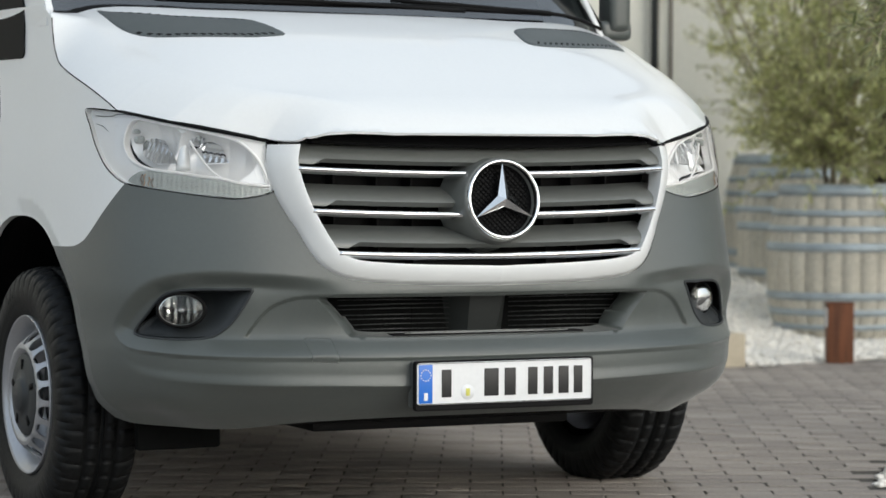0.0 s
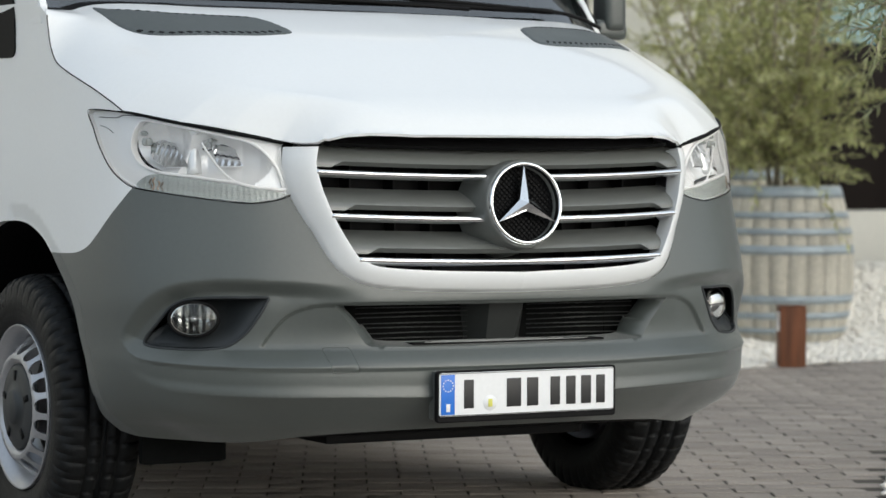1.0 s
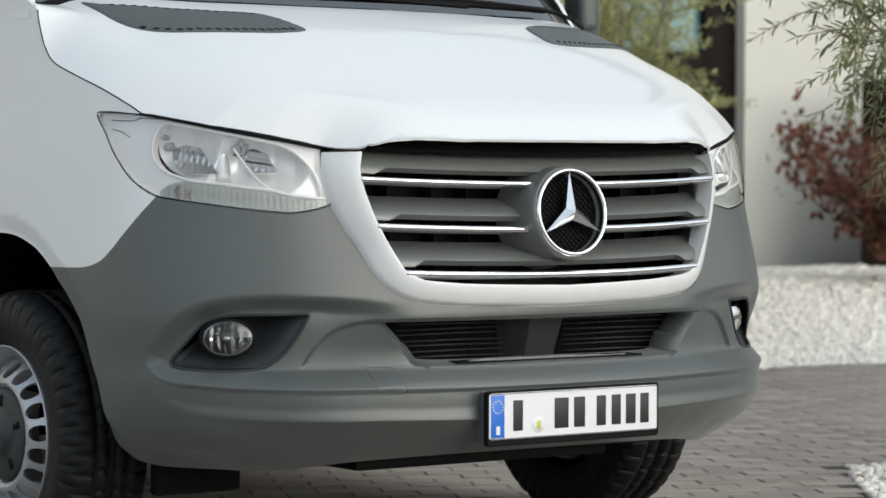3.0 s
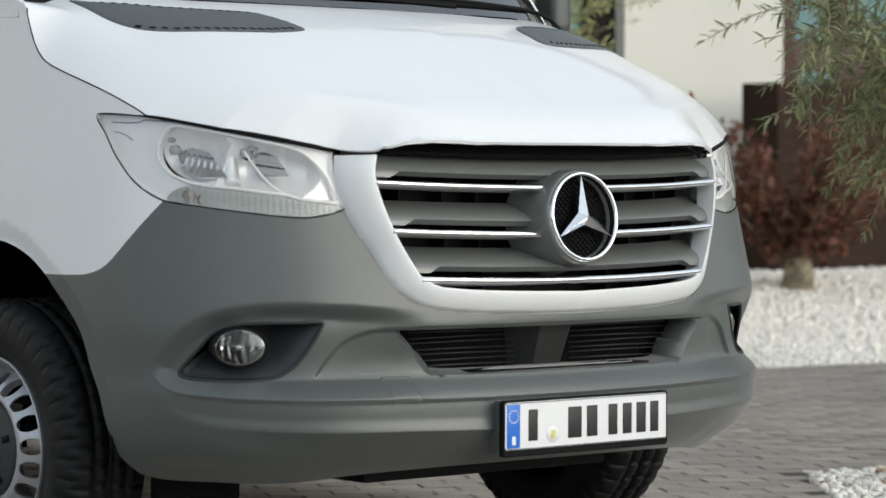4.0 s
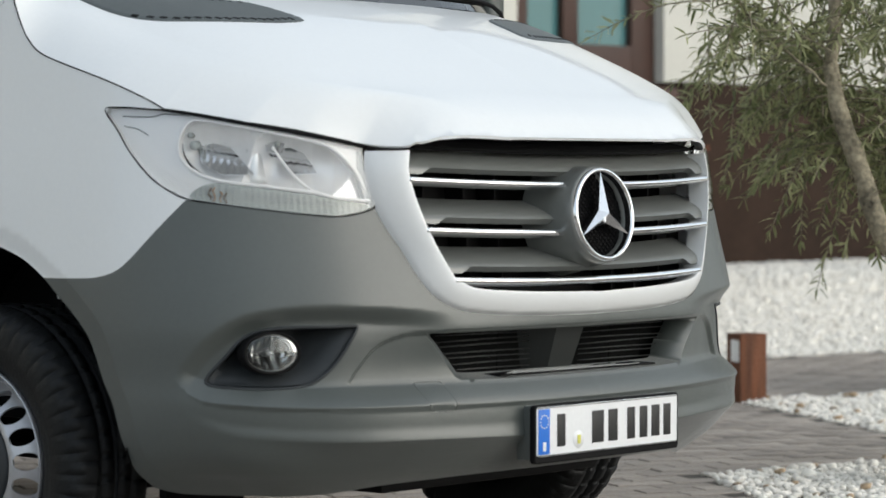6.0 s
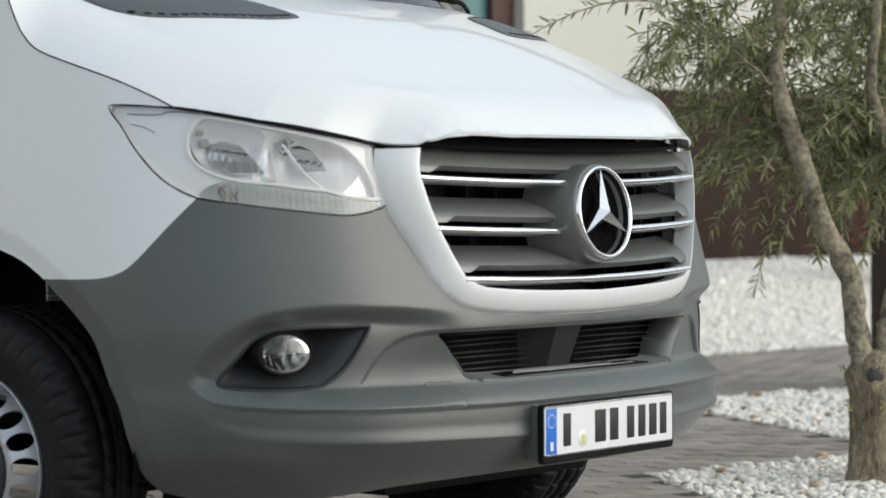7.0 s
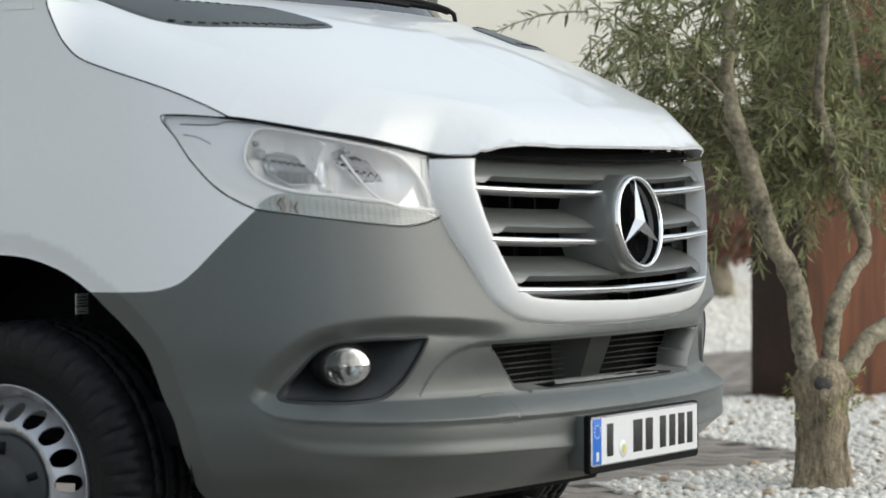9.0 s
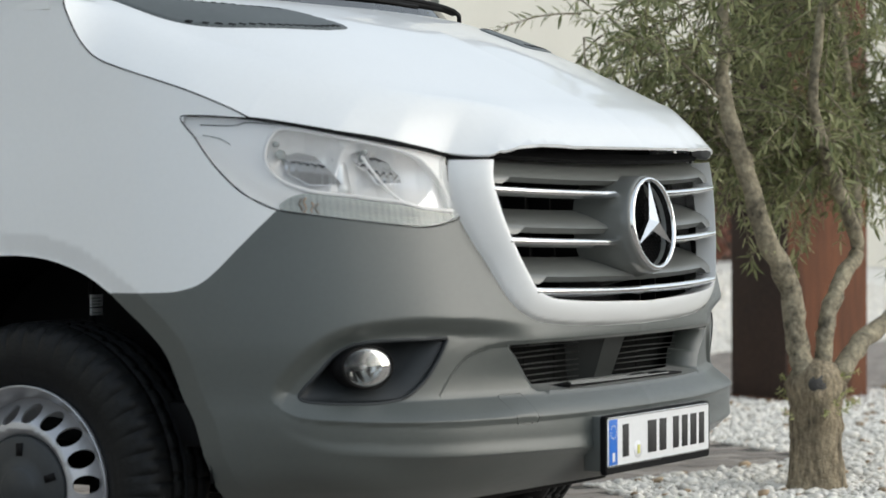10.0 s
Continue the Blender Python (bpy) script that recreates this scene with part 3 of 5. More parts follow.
# bonnet
HC_Y = [-.05, .0, .036, .05, .075, .10, .15, .20, .35, .50, .60, .75, .85, 1.0, 1.2]
HC_Z = [.97, 1.045, 1.073, 1.090, 1.114, 1.131, 1.159, 1.182, 1.252, 1.318, 1.356, 1.402, 1.427, 1.462, 1.50]
plan_grid = hermite(PLAN_X[:8], np.linspace(0, 1, 201)) @ PLAN_Y[:8]
FALL_Y, FALL = [.03, .10, .166, .325, .465, .71, .93, 1.28], [0, 0, .006, -.005, -.012, -.031, -.035, -.04]


def crown_skin(a, y):
    """Height of the bonnet's middle, which falls a little towards the crease."""
    eta = y - np.interp(a, np.linspace(0, 1, 201), plan_grid)
    xc = hermite(CREASE_Y, np.clip(y, .10, 1.28)) @ CREASE_X
    return hermite(HC_Y, eta) @ HC_Z + (hermite(FALL_Y, y) @ FALL) * np.clip(a / xc, 0, 1.05) ** 5


# crease that runs from the grille's corner to the screen, and the edge over lamp and wing
CREASE_Y, CREASE_X = [.10, .166, .25, .325, .465, .578, .71, .93, 1.28], [.300, .420, .550, .637, .728, .754, .785, .820, .862]
EDGE_Y = [.098, .118, .135, .206, .266, .347, .507, .56, .656, .821, .881, .914, .934, .956, .975, 1.0, 1.28]
EDGE_X = [.502, .530, .548, .606, .721, .818, .911, .922, .937, .949, .950, .948, .947, .943, .941, .937, .930]
EDGE_Z = [1.063, 1.056, 1.047, 1.053, 1.079, 1.099, 1.129, 1.153, 1.190, 1.240, 1.263, 1.290, 1.314, 1.348, 1.388, 1.408, 1.43]


LIP_X, LIP_Y, LIP_Z = [0, .25, .42, .49, .53, .548], [.036, .049, .074, .096, .118, .135], [1.068, 1.068, 1.067, 1.064, 1.057, 1.048]


def bonnet_skin(x, y):
    """Bonnet: a crowned middle and a side that falls from the crease to lamp and wing."""
    x, y = np.atleast_1d(np.asarray(x, float)), np.atleast_1d(np.asarray(y, float))
    a = np.abs(x)
    xc = hermite(CREASE_Y, np.clip(y, .10, 1.28)) @ CREASE_X
    yk = np.clip(y, EDGE_Y[0], EDGE_Y[-1])
    xe, ze = np.interp(yk, EDGE_Y, EDGE_X), hermite(EDGE_Y, yk) @ EDGE_Z
    ze = np.where(x > 0, np.minimum(ze, 1.290 + .40 * np.maximum(y - .914, 0)), ze)
    zc = crown_skin(np.minimum(a, xc), y) + np.where(x < 0, .022 * step01(y, .70, 1.0) * np.clip(a / xc, 0, 1) ** 5, 0)
    u = np.clip((a - xc) / np.maximum(xe - xc, .012), 0, 1.15)
    soft, bend = step01(y, .10, .17), .42 * step01(y, .16, .40)
    z = zc - (zc - ze) * (bend * u + (1 - bend) * u * u) * (soft + (1 - soft) * u)
    lip = np.interp(a, LIP_X, LIP_Z) + 1.25 * np.maximum(y - np.interp(a, LIP_X, LIP_Y), 0)
    limit = .0055 + lip + .4 * step01(a, .52, .56)
    return np.stack([x, y, -.008 * np.logaddexp(-z / .008, -limit / .008)], 1)


side_edge = [(-a, b) for a, b in zip(EDGE_X[2:], EDGE_Y[2:])]
COWL_X = [-.93, -.86, -.78, -.65, -.5, -.25, 0, .217, .406, .643, .80, .88, .93]
COWL_Y = [1.005, 1.05, 1.055, .96, .874, .807, .788, .786, .795, .885, .985, 1.06, 1.16]


def cowl(x):
    return hermite(COWL_X, np.clip(x, -.93, .93)) @ COWL_Y


front_edge = [(-a, b) for a, b in zip(LIP_X, LIP_Y)]
left_rim = np.vstack([spline(front_edge)[1:], np.array(side_edge)[1:-1]])
right_rim = np.array([(-a, b) for a, b in left_rim if b < .96])
rear = np.column_stack([np.linspace(-.932, .915, 120), cowl(np.linspace(-.932, .915, 120))])
bonnet_rim = np.vstack([[(0, .036)], left_rim, rear, right_rim[::-1]])
cy = np.linspace(.18, .95, 80)
crease_lines = [np.column_stack([g * (hermite(CREASE_Y, cy) @ CREASE_X), cy]) for g in (-1, 1)]
bonnet = panel("bonnet", bonnet_skin, bonnet_rim[::-1], WHITE, van, step=0.011, rim=0.007, creases=crease_lines)


def outward(s):
    """Direction away from the van at s, level."""
    a = np.abs(s)
    t = np.radians(np.interp(a, [0, .3, .55, .75, .9, 1.05, 1.2, 1.4], [0, 6, 17, 33, 48, 66, 80, 88]))
    return np.stack([np.sign(s) * np.sin(t), -np.cos(t), 0 * t], 1)


def sunk(depth, skin=fascia):
    """The skin moved inwards; depth is a number or a function of (s, z)."""
    def f(s, z):
        s, z = np.atleast_1d(np.asarray(s, float)), np.atleast_1d(np.asarray(z, float))
        d = depth(s, z) if callable(depth) else np.full(len(s), depth)
        return skin(s, z) - outward(s) * d[:, None]
    return f


def skin_line(points, skin, radius, step=0.01, closed=False, segments=8):
    p = spline(points, step, closed)
    if closed:
        p = np.vstack([p, p[:1]])
    return tube(skin(p[:, 0], p[:, 1]), radius, segments, not closed)


SATIN = mat("satin_lamp_metal", (0.80, 0.82, 0.83), 0.25, 0.45, vary=0.05, scale=30)
RIBBED = mat("ribbed_clear_plastic", (0.40, 0.43, 0.42), 0.25, 0.15, vary=0.06, scale=20, bump=0.25, bump_scale=140)

# ---- head lamps ----
BEZEL = [(-1.041, 1.093), (-1.012, 1.103), (-.887, 1.084), (-.782, 1.065), (-.711, 1.048), (-.671, 1.022), (-.641, .989), (-.622, .951), (-.612, .929), (-.661, .931), (-.710, .937),
         (-.745, .946), (-.809, .953), (-.861, .960), (-.925, .966), (-.971, .973), (-1.028, .994), (-1.058, 1.026), (-1.059, 1.062)]
STRIP = [(-1.036, .936), (-1.010, .958), (-.965, .966), (-.861, .954), (-.750, .940), (-.661, .926), (-.609, .915), (-.682, .897), (-.760, .901), (-.861, .911), (-.970, .924)]
BOWLS = ((-.970, 1.032, .102, .072), (-.788, 1.002, .140, .078))


def lamp(sgn):
    m = (lambda pts: np.array(pts)) if sgn < 0 else (lambda pts: np.array(both(pts)))
    outline = m(dense(np.array(LAMP), 0.02))
    bezel = m(spline(BEZEL, .012, True))
    body = panel("headlight", sunk(0.014), outline, LAMP_WHITE, van, [bezel], step=0.012, rim=-0.012, hole_rim=0.018, label="clear headlamp with silvery reflectors")

    def dish(s, z):
        """Two bowls that meet in a crease."""
        deep, ribs = np.zeros(len(s)), np.zeros(len(s))
        for cs, cz, rs, rz in BOWLS:
            rho = ((-np.abs(s) - cs) / rs) ** 2 + ((z - cz) / rz) ** 2
            deep = np.maximum(deep, np.clip(1 - rho, 0, 1))
            ribs += 0.0022 * np.abs(np.sin(60 * (np.abs(s) + cs))) * step01(1 - rho, .1, .5)
        return 0.027 + 0.048 * deep - ribs
    bowl = panel("reflector", sunk(dish), m(spline(BEZEL, .012, True)), REFLECTOR, body, step=0.006, rim=0.004, label="bright ribbed reflector bowls")
    # faceted shields under the bulbs, tilted to the sky
    for pts, low in (([(-1.032, 1.044), (-.99, 1.053), (-.945, 1.044), (-.905, 1.008), (-.885, .985), (-.962, .984), (-1.018, 1.010)], .984),
                     ([(-.822, 1.040), (-.79, 1.043), (-.757, 1.030), (-.730, .988), (-.797, .986), (-.813, 1.010)], .986),
                     ([(-.858, 1.060), (-.806, 1.052), (-.828, 1.016), (-.848, 1.03)], 1.016)):
        slope = sunk(lambda s, z, low=low: .030 + .42 * (z - low) + .0012 * np.abs((np.abs(s) * 110 + z * 12) % 2 - 1))
        part_outline = m(dense(np.array(pts)[::-1], .008))
        panel("shield", slope, part_outline, CHROME, bowl, step=0.004, rim=0.006, label="chrome bulb shield")
    for cs, cz, r0 in ((-1.040, 1.070, .008), (-1.030, 1.048, .013), (-.824, 1.052, .007)):
        q = sunk(.028)(np.array([sgn * -cs]), np.array([cz]))[0]
        d = outward(np.array([sgn * -cs]))[0]
        part("bulb", tube([q - d * .02, q, q + d * .004], [r0 * .8, r0 * .8, r0 * .5], 14), RIBBED, bowl)
    # upright that parts the two bowls
    q = sunk(.066)(np.full(7, sgn * .886), np.linspace(.962, 1.086, 7))
    part("divider", tube(q, [.030, .024, .021, .020, .021, .025, .031], 20), SATIN, bowl, "satin grey divider")
    lp = BEZEL if sgn < 0 else both(BEZEL)
    part("bezel", skin_line(lp, sunk(0.009), 0.0042, closed=True), LAMP_WHITE, body, "pale raised bezel line")
    ridge = [(-.840, 1.045), (-.816, 1.012), (-.779, .970), (-.745, .946)]
    part("ridge", skin_line(ridge if sgn < 0 else both(ridge), sunk(0.010), 0.0032), LAMP_WHITE, body)
    tip = [(-1.21, 1.112), (-1.13, 1.110), (-1.10, 1.116), (-1.03, 1.112)]
    part("tip_line", skin_line(tip if sgn < 0 else both(tip), sunk(0.0125), 0.0011), DARK, body)
    panel("indicator", sunk(lambda s, z: 0.009 + 0.0005 * np.sin(420 * s)), m(spline(STRIP, 0.012, True)), RIBBED, body, step=0.005, rim=0.012, label="ribbed clear indicator strip")
    # Thin bars, amber and brown alike, draw the reflections inside the strip.
    for c, z0, z1, r0, stuff in ((.988, .930, .956, .0022, BROWN), (.978, .926, .957, .0018, AMBER), (.962, .926, .948, .0016, AMBER), (.952, .924, .946, .0020, BROWN)):
        zz = np.linspace(z0, z1, 5)
        part("amber_reflection" if stuff is AMBER else "holder", tube(sunk(.0085)(sgn * (c + .004 * np.sin(zz * 300 + c * 90)), zz), r0, 8), stuff, body, "amber bar drawn for a reflection in the indicator" if stuff is AMBER else "")
    tip = [(-1.205, 1.090), (-1.17, 1.084), (-1.14, 1.070)]
    part("tip_line", skin_line(tip if sgn < 0 else both(tip), sunk(0.0125), 0.0009), VENT_GREY, body)
    part("seal", skin_line(LAMP if sgn < 0 else both(LAMP), sunk(0.001), 0.0017, 0.008, True), BLACK, body, "black rubber seal")
    top = [(a, b + .001 + .004 * i / 4) for i, (a, b) in enumerate(LAMP[:5])]
    # Black bars put in for the shade between lamp, bonnet and grille frame.
    for nm, line, r0, r1, deep in (("gap_strip", top, .0028, .0062, .004), ("inner_gap_strip", LAMP[4:8], .0045, .003, .003)):
        gp = spline(line if sgn < 0 else both(line), .01)
        gr = np.linspace(r0, r1, len(gp))
        part(nm, tube(sunk(deep)(gp[:, 0], gp[:, 1]), gr if sgn < 0 else gr[::-1], 8), BLACK, body, "black bar drawn for the shaded gap beside the lamp")
    cover = panel("lens", sunk(lambda s, z: -0.001 - 0.006 * step01(edge_distance(np.stack([-np.abs(s), z], 1), np.array(LAMP)), 0, .05)), outline, LENS, body, step=0.012, rim=0.006, label="clear plastic lens")
    cover.visible_shadow = False


lamp(-1), lamp(1)

# ---- grille ----


def opening(z):
    return float(np.interp(z, [.717, .724, .734, .747, .767, .873, .983, 1.038, 1.07], [.0, .25, .39, .435, .461, .522, .560, .556, .53]))


def sag(s):
    return -0.013 * (1 - np.clip(np.abs(s) / .56, 0, 1) ** 2)


def grille_skin(back):
    def f(s, z):
        s, z = np.atleast_1d(np.asarray(s, float)), np.atleast_1d(np.asarray(z, float))
        b = back(s, z) if callable(back) else np.full(len(s), back)
        p = nose(s, z)
        p[:, 1] += b
        p[:, 2] += sag(s)
        return p
    return f


back_poly = [(-.60, 1.10), (-.60, .96), (-.52, .78), (-.45, .72), (0, .70), (.45, .72), (.52, .78), (.60, .96), (.60, 1.10)]
grille = panel("grille", grille_skin(0.17), back_poly, BLACK, van, step=0.04, rim=0.02, label="black grille with grey louvres and chrome strips")
BARS = ((1.052, .992, .984), (.937, .884, .875), (.831, .777, .767))       # louvre top and foot, chrome strip's top
for top, foot, strip in BARS:
    wt, wf = opening(top - .01) + .02, opening(foot) + .012
    notch = foot + .012
    o = [(-wt, top), (-wf, foot - .004), (-wf + .055, foot - .004), (-wf + .085, notch), (-.105, notch), (.105, notch), (wf - .085, notch), (wf - .055, foot - .004), (wf, foot - .004), (wt, top)]
    panel("louvre", grille_skin(lambda s, z, top=top, foot=foot: 0.014 + 0.095 * np.clip((z - foot) / (top - foot), 0, 1.1) ** 2.2), o, SLAT_GREY, grille, step=0.010, rim=0.02, label="satin grey louvre blade")
    ws = opening(strip - .008) + .006
    spans = ((-ws, ws),) if strip < .8 else ((-ws, -.088), (.088, ws))
    for a, b in spans:
        n = 24
        o = [(a + (b - a) * i / n, strip - .014) for i in range(n + 1)] + [(b - (b - a) * i / n, strip) for i in range(n + 1)]
        panel("chrome_strip", grille_skin(lambda s, z, strip=strip: -0.002 + 0.2 * (z - strip)), o, CHROME, grille, step=0.005, rim=0.02, curl=0.007, label="polished chrome strip")
    for x in (-.42, -.30, -.2, .2, .30, .42):
        p = grille_skin(0.115)(np.array([x]), np.array([strip - .03]))[0]
        part("rib", box(p[0] - .003, p[0] + .003, p[1], p[1] + .06, p[2] - .035, p[2] + .05, 0.001), BLACK, grille)
lip = panel("top_seal", grille_skin(lambda s, z: 0.02 + 0.9 * (z - 1.045)), [(-.53, 1.050), (.53, 1.050), (.44, 1.066), (-.44, 1.066)], BLACK, grille, step=0.02, rim=0.01)

# emblem: a ring with a three-armed star before a dark mesh
TURN = Matrix.Translation((0, 0.014, 0.894)) @ Matrix.Rotation(radians(-7), 4, "X")


def turned(data):
    v, f, s = data
    return [tuple(TURN @ Vector(p)) for p in v], f, s


badge = part("emblem", turned(lathe([(.096, .03), (.100, .006), (.108, .003), (.112, .010), (.114, .03), (.118, .06), (.124, .10), (.128, .14)], 72, "y")), SLAT_GREY, grille, "grey emblem boss with a chrome ring and star")
part("back_disc", turned(lathe([(0, .029), (.098, .029)], 48, "y")), BLACK, badge)
part("ring", turned(lathe([(.098, .016), (.0965, .002), (.099, -.005), (.104, -.006), (.107, -.001), (.108, .010)], 72, "y")), CHROME, badge, "chrome ring")
star_v, star_f = [(0, -.016, 0)], []
for k in range(3):
    a = 2 * math.pi * k / 3
    star_v += [(.0985 * math.sin(a), -.001, .0985 * math.cos(a)), (.0195 * math.sin(a + math.pi / 3), .0, .0195 * math.cos(a + math.pi / 3))]
star_v += [(.0985 * math.sin(2 * math.pi * k / 3), .012, .0985 * math.cos(2 * math.pi * k / 3)) for k in range(3)] + [(.0195 * math.sin(2 * math.pi * k / 3 + math.pi / 3), .012, .0195 * math.cos(2 * math.pi * k / 3 + math.pi / 3)) for k in range(3)]
for k in range(3):
    tip, left_, right_ = 1 + 2 * k, 2 + 2 * k, 2 + 2 * ((k + 2) % 3)
    star_f += [(0, tip, left_), (0, right_, tip), (tip, 7 + k, 10 + k, left_), (right_, 10 + (k + 2) % 3, 7 + k, tip)]
sb = bmesh.new()
sv = [sb.verts.new(TURN @ Vector(p)) for p in star_v]
for f in star_f:
    sb.faces.new([sv[i] for i in f])
part("star", soften(sb, 0.0012, 1, 20), CHROME, badge, "three-armed chrome star")
mb = bmesh.new()
for k in range(-9, 10):
    for d in (1, -1):
        c, r = k * .0105, .096
        if abs(c) >= r:
            continue
        h = math.sqrt(r * r - c * c)
        n = Vector((math.sqrt(.5), 0, d * math.sqrt(.5)))
        t = Vector((-d * math.sqrt(.5), 0, math.sqrt(.5)))
        q = [TURN @ (n * (c + w) + t * e + Vector((0, y, 0))) for e in (-h, h) for w, y in ((-.0016, .029), (0, .0255), (.0016, .029))]
        vs = [mb.verts.new(p) for p in q]
        for f in ((0, 1, 4, 3), (1, 2, 5, 4), (0, 3, 5, 2)):
            mb.faces.new([vs[i] for i in f])
part("mesh", mb, BLACK, badge, "fine dark diagonal mesh")

# ---- fog lamps ----
for sgn in (-1, 1):
    loop = fog if sgn < 0 else np.array(both(fog))
    fog_low = spline(FOG[7:] + FOG[:1])
    cs, cz = sgn * .872, .604

    def pocket(s, z):
        d = edge_distance(np.stack([-np.abs(s), z], 1), fog_low, False)
        return 0.010 + 0.066 * step01(d, .0, .125) + .012 * np.clip(d / .05, 0, 1)
    fogp = panel("fog_lamp", sunk(pocket, bumper_skin), loop, DARK, van, step=0.007, rim=-0.008, label="round fog lamp in a dark bezel")
    part("surround", skin_line(FOG if sgn < 0 else both(FOG), sunk(0.001, bumper_skin), 0.0042, 0.006, True), DARK, fogp)
    q = np.array([sgn * .813, .276, .602]) if sgn < 0 else np.array([.788, .318, .602])
    d = Vector((sgn * math.sin(radians(24)), -math.cos(radians(24)), 0.02)).normalized()
    M = Matrix.Translation(q) @ d.to_track_quat("Z", "Y").to_matrix().to_4x4() @ Matrix.Diagonal((1.42 if sgn < 0 else 1.2, 1.0, 1.0, 1.0))

    def placed(data):
        v, f, s = data
        return [tuple(M @ Vector(p)) for p in v], f, s
    part("housing_ring", placed(lathe([(.046, -.04), (.047, .0), (.044, .004), (.041, .0)], 40)), BLACK, fogp)
    fv, ff = [], []
    for i in range(48):
        a = 2 * math.pi * i / 48
        for k in range(10):
            r = .041 * k / 9
            flute = .006 * abs(math.sin(r * math.cos(a) / .0045)) * math.sin(math.pi * k / 9)
            fv.append((r * math.cos(a), r * math.sin(a), -.050 + .050 * (k / 9) ** 2 + flute))
    ff = [(i * 10 + k, ((i + 1) % 48) * 10 + k, ((i + 1) % 48) * 10 + k + 1, i * 10 + k + 1) for i in range(48) for k in range(9)]
    part("reflector", placed((fv, ff, False)), FOG_REFLECTOR, fogp, "faceted chrome reflector")
    part("shield", placed(lathe([(0, -.020), (.006, -.020), (.009, -.024), (.009, -.05)], 18)), DARK, fogp, "dark bulb shield")
    part("bulb", placed(lathe([(0, -.006), (.004, -.007), (.006, -.012), (.006, -.016)], 16)), FOG_REFLECTOR, fogp)
    fl = part("lens", placed(lathe([(.0415 * math.sin(t), .002 + .014 * math.cos(t)) for t in np.linspace(0, 1.57, 10)], 36)), LENS, fogp, "domed clear lens")
    fl.visible_shadow = False

# ---- lower intake ----
SLAT = mat("slat_plastic", (0.022, 0.023, 0.023), 0.4, vary=0.2, scale=20, spec=0.5)
STRIPE = mat("pale_tread_rubber", (0.24, 0.245, 0.235), 0.6, vary=0.15, scale=40)


def unit_2d(v):
    return v / max(float(np.hypot(v[0], v[1])), 1e-6)


MH = dense(mouth_hole, 0.015)
inner = bumper_skin(MH[:, 0], MH[:, 1])
deep = inner + np.stack([-0.05 * np.sign(MH[:, 0]) * step01(np.abs(MH[:, 0]), .22, .46), 0.06 + 0 * MH[:, 0], np.where(MH[:, 1] < .58, .010, -.004)], 1)
deep[:, 1] = np.maximum(deep[:, 1], 0.152)
n = len(MH)
rings = []
for u in (0, .2, .4, .6, .8, 1.0):
    rings.append(inner + (deep - inner) * np.array([1 - (1 - u) ** 1.7, u ** 1.4, u]))
tunnel = (np.vstack(rings), [(k * n + i, k * n + (i + 1) % n, (k + 1) * n + (i + 1) % n, (k + 1) * n + i) for k in range(5) for i in range(n)], True)
intake = part("lower_intake", tunnel, GREY, van, "dark slatted lower air intake")
part("backing", box(-.52, .52, .195, .22, .49, .67), INTAKE, intake)
slat_rng = random.Random(4)
for i in range(8):
    z = .548 + i * .0128
    for x0, x1 in ((-.415, -.09), (.09, .415)):
        a, b = slat_rng.uniform(-.002, .002), slat_rng.uniform(-.003, .003)
        part("slat", tube([(x0, .162, z + a), ((x0 + x1) / 2, .160, z + (a + b) / 2 + .001), (x1, .162, z + b)], [.0014, .0019, .0014], 6), SLAT, intake)
for x in (-.34, -.20, .21, .33):
    part("upright", tube([(x, .166, .535), (x + .004, .166, .65)], .0013, 6), INTAKE, intake)
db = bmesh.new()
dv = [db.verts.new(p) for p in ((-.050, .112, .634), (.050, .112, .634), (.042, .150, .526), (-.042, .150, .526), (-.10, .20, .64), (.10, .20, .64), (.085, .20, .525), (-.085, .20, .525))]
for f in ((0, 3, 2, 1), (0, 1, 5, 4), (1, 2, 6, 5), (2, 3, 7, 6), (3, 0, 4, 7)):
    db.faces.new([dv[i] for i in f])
part("divider", shade(soften(db, 0.006, 2), 50), POST_SHADED, intake, "grey centre post of the intake")
step_pad = part("step_pad", box(-.29, .275, .076, .150, .5335, .5375, 0.001), BLACK, intake, "black tread pad with pale stripes")
for i in range(3):
    y, x = .083 + .019 * i, .225 - .070 * i
    bend = spline([(-.25 + .03 * i, y + .012, .5372), (-.10, y, .5372), (x - .03, y, .5372), (x, y + .006, .5372), (x + .018, .6 * y + .4 * .146, .5372), (x + .028, .146, .5372)], .01)
    strip_v, strip_f = [], []
    for k, q in enumerate(bend):
        d = unit_2d(bend[min(k + 1, len(bend) - 1)] - bend[max(k - 1, 0)]) * .0034
        strip_v += [q + np.array([-d[1], d[0], 0]), q + np.array([-d[1] * .7, d[0] * .7, .002]), q + np.array([d[1] * .7, -d[0] * .7, .002]), q + np.array([d[1], -d[0], 0])]
    for k in range(len(bend) - 1):
        strip_f += [(k * 4 + c, k * 4 + 4 + c, k * 4 + 5 + c, k * 4 + 1 + c) for c in range(3)]
    part("tread", (strip_v, [f[::-1] for f in strip_f], False), STRIPE, step_pad, "pale raised stripe")

